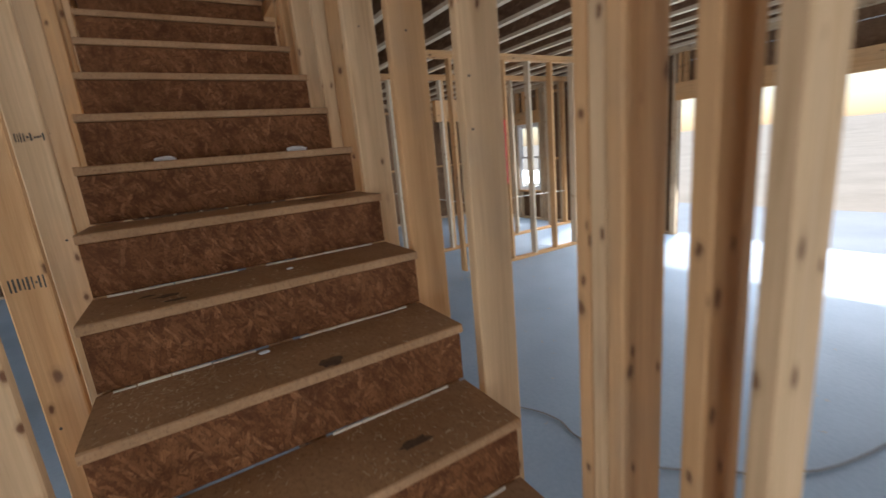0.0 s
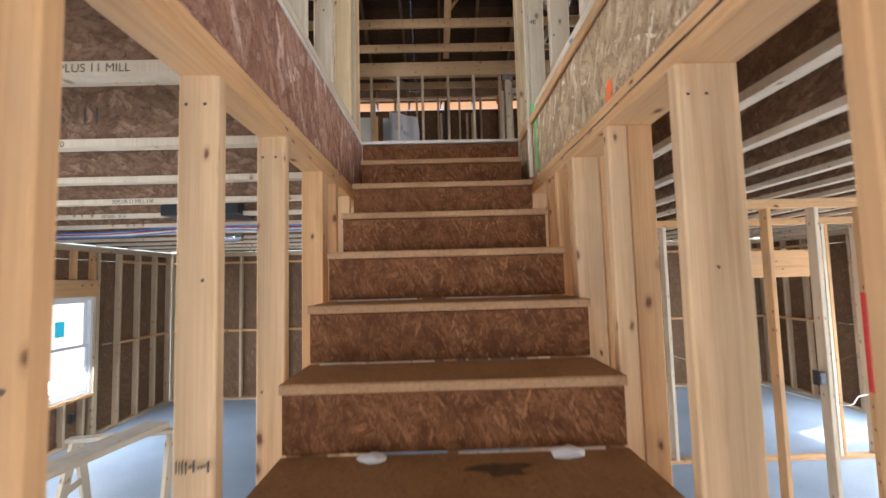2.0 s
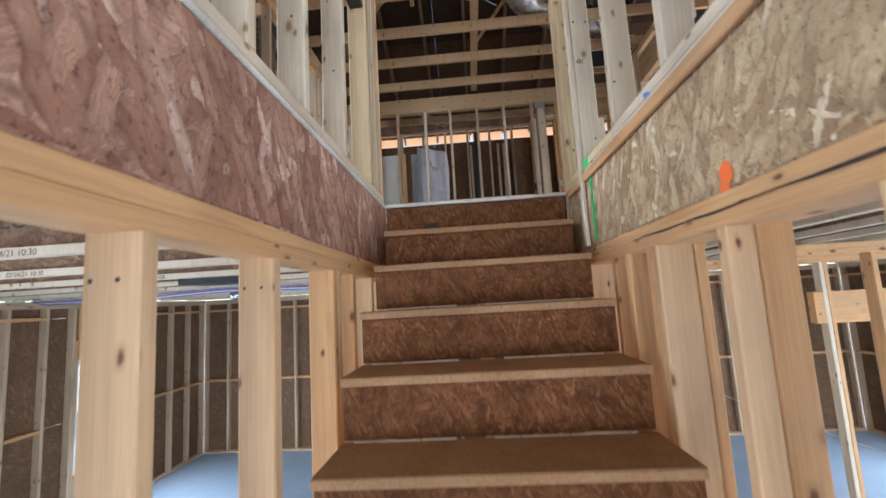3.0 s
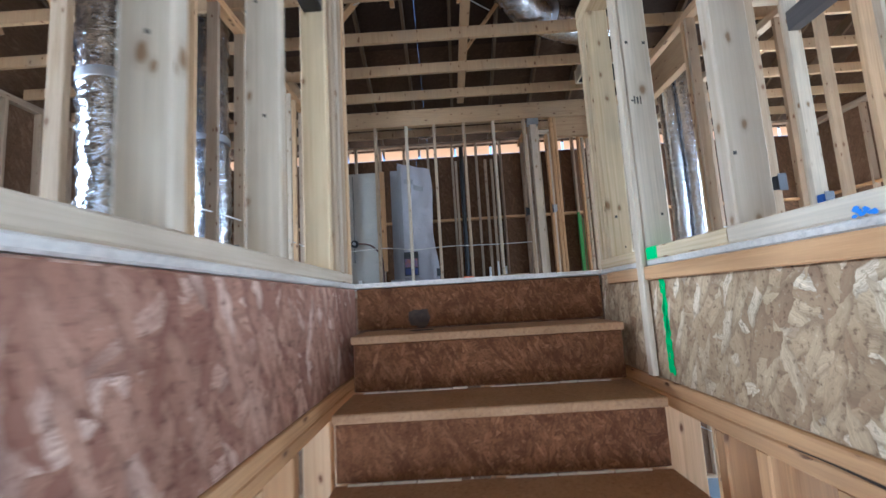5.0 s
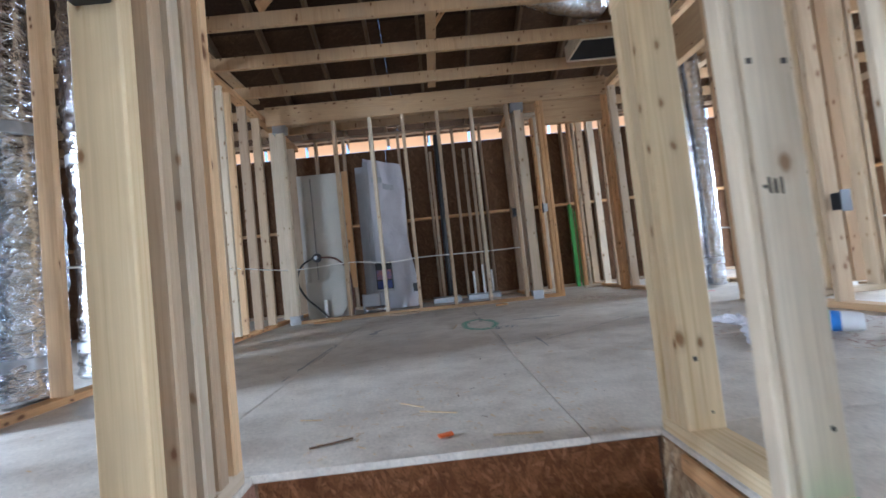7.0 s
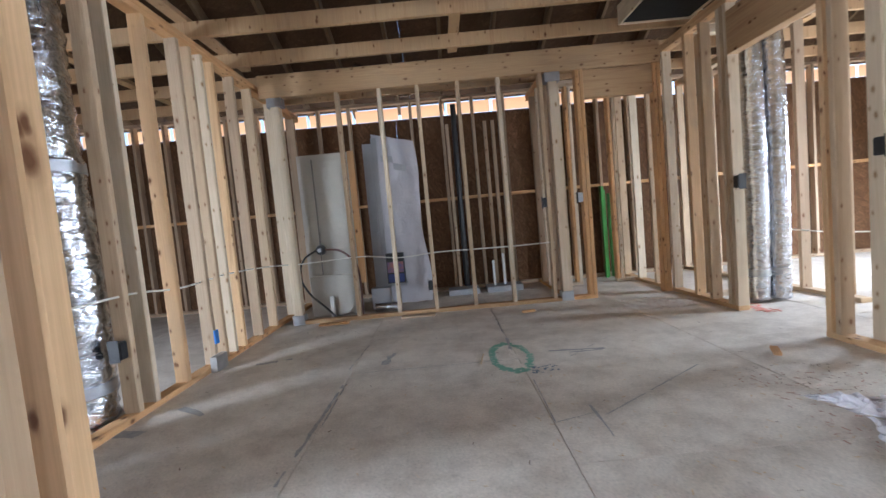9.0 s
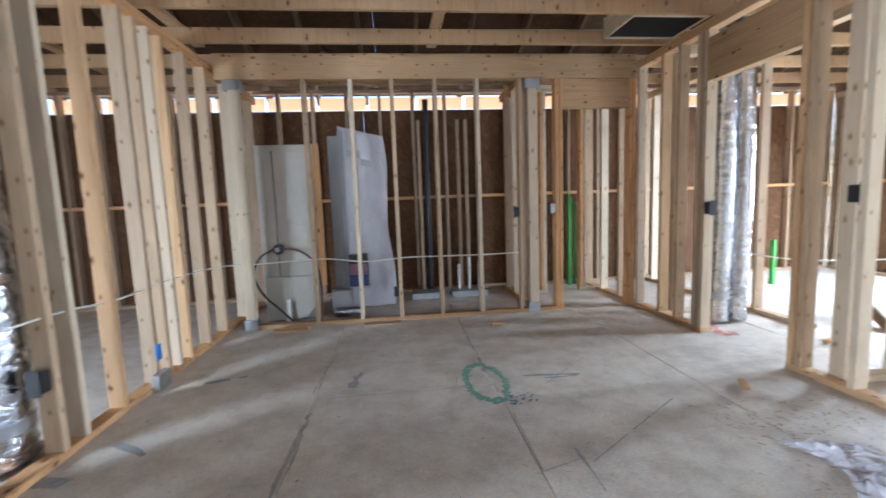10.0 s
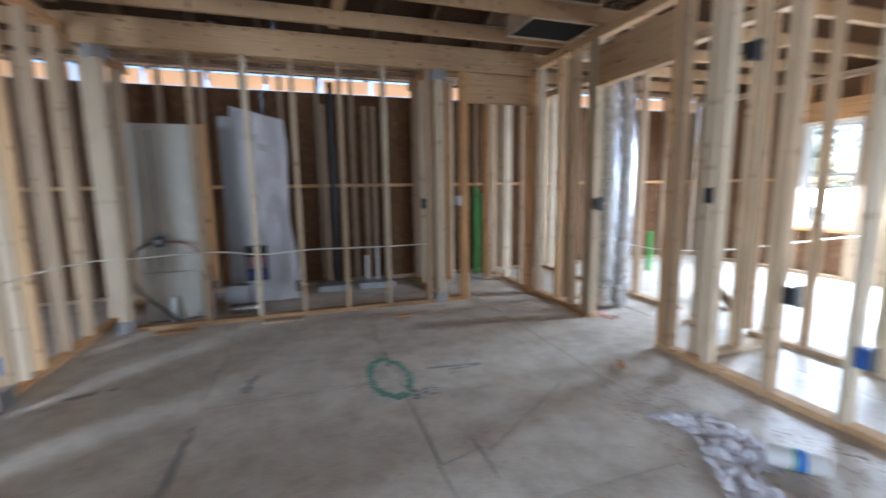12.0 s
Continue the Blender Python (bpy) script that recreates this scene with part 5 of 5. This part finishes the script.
tagged(board("base_bracket", None, -1.878, -1.83, 5.84, 5.99, F, F + 0.11, STEEL), label="grey steel post base at the foot of the studs", category="bracket")

# green-painted timbers in the closet
for i, (x, y, z1) in enumerate(((1.95, 8.36, 4.15), (2.05, 8.40, 4.05), (1.99, 8.42, 4.1))):
    tagged(board("painted_upright", None, x, x + 0.035, y, y + 0.05, F, z1, GREENP), label="bright green painted timber standing in the closet", category="timber", group="green timbers")
tagged(board("painted_upright", None, 4.26, 4.30, 7.68, 7.74, F, 3.50, GREENP), label="bright green painted timber beyond the hall", category="timber", group="green timbers")

tagged(slant("plank", None, (3.56, 5.90, F + 0.02), (3.80, 6.42, F + 0.24), T, 0.089, DARKP), label="short brown board leaning from the floor deck", category="timber")

# return air box between the ceiling joists
rb = empty("air_return_box", (1.84, 6.38, CB), label="pine-framed air return box with a black inside, set between joists", category="air duct")
for a in ((1.53, 2.15, 6.162, 6.182), (1.53, 2.15, 6.585, 6.605)):
    board("box_side", rb, *a, CB - 0.004, CB + 0.16, PALE)
for a in ((1.53, 1.552, 6.184, 6.583), (2.128, 2.15, 6.184, 6.583)):
    board("box_side", rb, *a, CB - 0.004, CB + 0.16, PALE)
# One flat black block fills the box in place of a hollow inside.
board("lining", rb, 1.554, 2.126, 6.186, 6.581, CB + 0.004, CB + 0.158, MATTE, "black block filling the box")
tagged(tube("flex_duct", None, [(-1.0, 7.9, 5.75), (-0.65, 8.0, 5.58), (-0.45, 8.1, 5.5), (-0.2, 8.2, 5.62)], 0.07, FOIL, seg=16, wobble=0.12, step=0.03, seed=13), label="thin foil duct hanging under the eave end", category="duct")
tagged(tube("flex_duct", None, [(3.6, 4.8, 6.2), (4.0, 5.2, 5.8), (4.5, 5.4, 5.72), (5.2, 5.6, 5.9)], 0.12, FOIL, seg=16, wobble=0.12, step=0.05, seed=14), label="foil-wrapped duct over the east room joists", category="duct")
for i, (p, q) in enumerate((((0.1, 6.1, 5.56), (1.1, 5.5, 6.6)), ((-1.2, 5.5, 5.56), (-0.5, 5.9, 6.8)), ((1.3, 5.3, 5.56), (1.9, 5.6, 6.7)))):
    tagged(slant("attic_brace", None, p, q, 0.089, T, PINE), label="slanting pine brace in the attic", category="brace", group="attic braces")
for i, pts in enumerate((((-0.9, 5.2, 5.6), (-0.3, 5.3, 5.9), (0.4, 5.6, 5.75)), ((1.2, 5.7, 5.65), (1.5, 6.3, 5.9), (2.0, 6.8, 5.7)))):
    tagged(tube("attic_cable", None, pts, 0.006, CABLE, seg=6), label="white cable slung over the attic timbers", category="cable", group="attic cables")

slide_upper(built)

# ---- litter: clear film and bottle ----


def crumpled(name, outline, z, seed, label, height=0.05):
    """A crumpled film lying within an outline of four corners."""
    bm = bmesh.new()
    n = 26
    p = [Vector((*c, 0)) for c in outline]
    g = []
    for i in range(n + 1):
        col = []
        for j in range(n + 1):
            u, v = i / n, j / n
            q = p[0].lerp(p[1], u).lerp(p[3].lerp(p[2], u), v)
            s = Vector((u * 5 + seed, v * 5, seed))
            edge = min(1.0, 6 * min(u, 1 - u, v, 1 - v) + 0.15)
            h = height * edge * abs(noise.noise(s) + 0.5 * noise.noise(s * 2.7)) * 1.6
            q += Vector((0.03 * noise.noise(s * 1.7), 0.03 * noise.noise(s * 1.9 + Vector((5, 0, 0))), z + 0.002 + h))
            col.append(bm.verts.new(q))
        g.append(col)
    for i in range(n):
        for j in range(n):
            bm.faces.new((g[i][j], g[i + 1][j], g[i + 1][j + 1], g[i][j + 1]))
    return tagged(mesh_ob(name, None, bm, POLY, smooth=False), label=label, category="plastic film", group="film on the floor")


crumpled("plastic_film", [(1.40, 4.84), (1.73, 4.74), (1.72, 4.48), (1.50, 4.60)], F, 1, "clear crumpled plastic film on the floor deck", 0.035)
crumpled("plastic_film", [(1.47, 4.60), (1.60, 4.50), (1.37, 4.03), (1.17, 4.12)], F, 7, "clear crumpled plastic film on the floor deck", 0.06)
crumpled("plastic_film", [(1.60, 4.58), (1.70, 4.46), (1.57, 4.27), (1.46, 4.38)], F, 13, "clear crumpled plastic film on the floor deck", 0.07)


def lathe(name, parent, prof, m, material, label="", seg=24):
    bm = bmesh.new()
    rings = [[bm.verts.new(m @ Vector((r * math.cos(2 * math.pi * j / seg), r * math.sin(2 * math.pi * j / seg), z))) for j in range(seg)] for r, z in prof]
    for a, b2 in zip(rings, rings[1:]):
        for j in range(seg):
            bm.faces.new((a[j], a[(j + 1) % seg], b2[(j + 1) % seg], b2[j]))
    bm.faces.new(rings[0][::-1])
    bm.faces.new(rings[-1])
    return mesh_ob(name, parent, bm, material, label, smooth=True)


btl = empty("plastic_cup", (1.64, 4.28, F), label="white paper cup with blue and green bands lying on its side", category="cup")
M = Matrix.Translation((1.59, 4.36, F + 0.047)) @ Vector((0.72, -0.69, -0.03)).to_track_quat('Z', 'Y').to_matrix().to_4x4()
lathe("cup_body", btl, [(0.038, 0.0), (0.045, 0.005), (0.045, 0.10), (0.043, 0.19), (0.036, 0.21)], M, PAPER)
lathe("green_band", btl, [(0.0455, 0.085), (0.0458, 0.10)], M, GCHALK, "pale green band")
lathe("blue_band", btl, [(0.0455, 0.102), (0.0460, 0.105), (0.0448, 0.135)], M, BLUEP, "deep blue band")

# ---- lower rooms: trestle, plank, cables, sticker ----


def sawhorse(x, y, turn):
    """A pine trestle about 0.7 m high."""
    root = empty("sawhorse", (x, y, 0), label="pine sawhorse with splayed legs standing on the concrete", category="sawhorse", group="sawhorses")
    c, s = math.cos(radians(turn)), math.sin(radians(turn))

    def w(p):
        return (x + c * p[0] - s * p[1], y + s * p[0] + c * p[1], p[2])
    slant("top_rail", root, w((-0.45, 0, 0.70)), w((0.45, 0, 0.70)), T, 0.089, PALE, thin=(0, 0, 1))
    for a in (-0.38, 0.38):
        for b2 in (-1, 1):
            slant("leg", root, w((a, b2 * 0.03, 0.68)), w((a * 1.08, b2 * 0.24, 0.01)), T, 0.089, PALE)
        slant("cross_tie", root, w((a * 1.04, -0.15, 0.30)), w((a * 1.04, 0.15, 0.30)), 0.02, 0.07, PALE)
    return root


sawhorse(-2.98, 4.80, 12)
sawhorse(-3.15, 2.75, 12)
tagged(slant("plank", None, (-3.20, 2.5, 0.744), (-2.78, 4.95, 0.744), 0.05, 0.25, PALE, thin=(0, 0, 1)), label="long pale pine plank laid across a sawhorse", category="plank")
teal, tt, tb = mat("teal_film", 0.4)
tr = tt.nodes.new("ShaderNodeBsdfTranslucent")
tr.inputs[0].default_value = (0.25, 0.75, 0.8, 1)
tt.links.new(tr.outputs[0], tt.nodes["Material Output"].inputs[0])
st = tagged(board("window_sticker", None, XW - 0.094, XW - 0.092, 6.30, 6.44, 1.42, 1.62, teal), label="teal square sticker on the window pane", category="sticker")
tagged(tube("slab_cable", None, [(0.95, 1.9, 0.006), (1.22, 1.62, 0.006), (1.30, 1.41, 0.006), (1.27, 1.24, 0.006), (1.33, 0.97, 0.006), (1.46, 0.80, 0.006), (1.9, 0.45, 0.006), (2.5, 0.3, 0.006)], 0.005, GREYCABLE, seg=6), label="thin grey cable lying on the concrete", category="cable")
for i, (c, dz) in enumerate(((BLUEP, 0.0), (REDPEX, 0.012), (CABLE, 0.02), (BLUEP, 0.03), (GREENP, 0.008))):
    tagged(tube("ceiling_cable", None, [(-4.6, 5.2 + 0.03 * i, JB - 0.012 - dz), (-3.4, 5.05 + 0.05 * i, JB - 0.03 - dz), (-2.4, 4.9 + 0.02 * i, JB - 0.012 - dz), (-1.4, 4.85 + 0.04 * i, JB - 0.03 - dz), (-0.7, 4.75 + 0.03 * i, JB - 0.012)], 0.006, c, seg=6), label="coloured pipe run slung under the floor joists", category="pipe run", group="runs under the joists")
db = empty("duct_boot", (-2.0, 4.35, JB), label="black duct opening boxed between the floor joists", category="air duct")
# Solid block, black like the opening it fills.
board("lining", db, -2.35, -1.72, 4.26, 4.58, JB - 0.003, JB + 0.1, BLACK, "black block filling the box")
tagged(tube("foil_elbow", None, [(-2.7, 5.6, 2.583), (-2.5, 5.6, 2.580), (-2.3, 5.6, 2.583)], 0.05, FOIL, seg=14, wobble=0.15, step=0.02), label="short foil duct elbow under the joists", category="duct")
tagged(tube("electric_cable", None, [(3.3, 8.3, 0.85), (4.0, 5.49, 0.62), (4.6, 5.49, 0.66), (5.8, 5.49, 0.63)], 0.006, CABLE, seg=6), label="white electric cable drawn through the far studs", category="cable")

# ---- bits on the plates: paper on the floor behind the hall ----
for i, (x, y, a) in enumerate(((2.9, 5.9, 20), (1.7, 5.35, 60), (0.6, 6.9, 10))):
    s = tagged(board("wood_offcut", None, -0.06, 0.06, -0.02, 0.02, 0, 0.02, PINE), label="small pine offcut lying on the floor deck", category="debris", group="offcuts")
    s.matrix_world = pose(x, y, F + 0.0105, 0, 0, a) @ s.matrix_world

# ---- distant trees ----


def tree(x, y, h, seed):
    r = random.Random(seed)
    root = empty("tree", (x, y, -0.25), label="tall leafy tree beyond the plot", category="tree", group="trees round the plot")
    bm = bmesh.new()
    bmesh.ops.create_cone(bm, cap_ends=True, segments=8, radius1=0.03 * h, radius2=0.006 * h, depth=h * 0.8, matrix=Matrix.Translation((x, y, h * 0.4 - 0.25)))
    mesh_ob("trunk", root, bm, BARK)
    verts, faces = [], []
    for k in range(30):
        c = Vector((x + r.gauss(0, 0.15) * h, y + r.gauss(0, 0.15) * h, h * r.uniform(0.32, 0.95)))
        for _ in range(42):
            p = c + Vector((r.gauss(0, 1), r.gauss(0, 1), r.gauss(0, 0.8))) * h * 0.055
            a = Vector((r.uniform(-1, 1), r.uniform(-1, 1), r.uniform(-1, 1))).normalized() * h * 0.018
            b2 = a.orthogonal().normalized() * h * 0.014
            i = len(verts)
            verts += [p - a, p + b2, p + a, p - b2]
            faces.append((i, i + 1, i + 2, i + 3))
    me = bpy.data.meshes.new("crown")
    me.from_pydata(verts, [], faces)
    me.materials.append(LEAF)
    adopt(new("crown", me), root)


r = random.Random(21)
for i in range(18):
    an = radians(20 * i + r.uniform(-8, 8))
    d = r.uniform(60, 95)
    tree(d * math.sin(an), d * math.cos(an), r.uniform(9, 14), 100 + i)
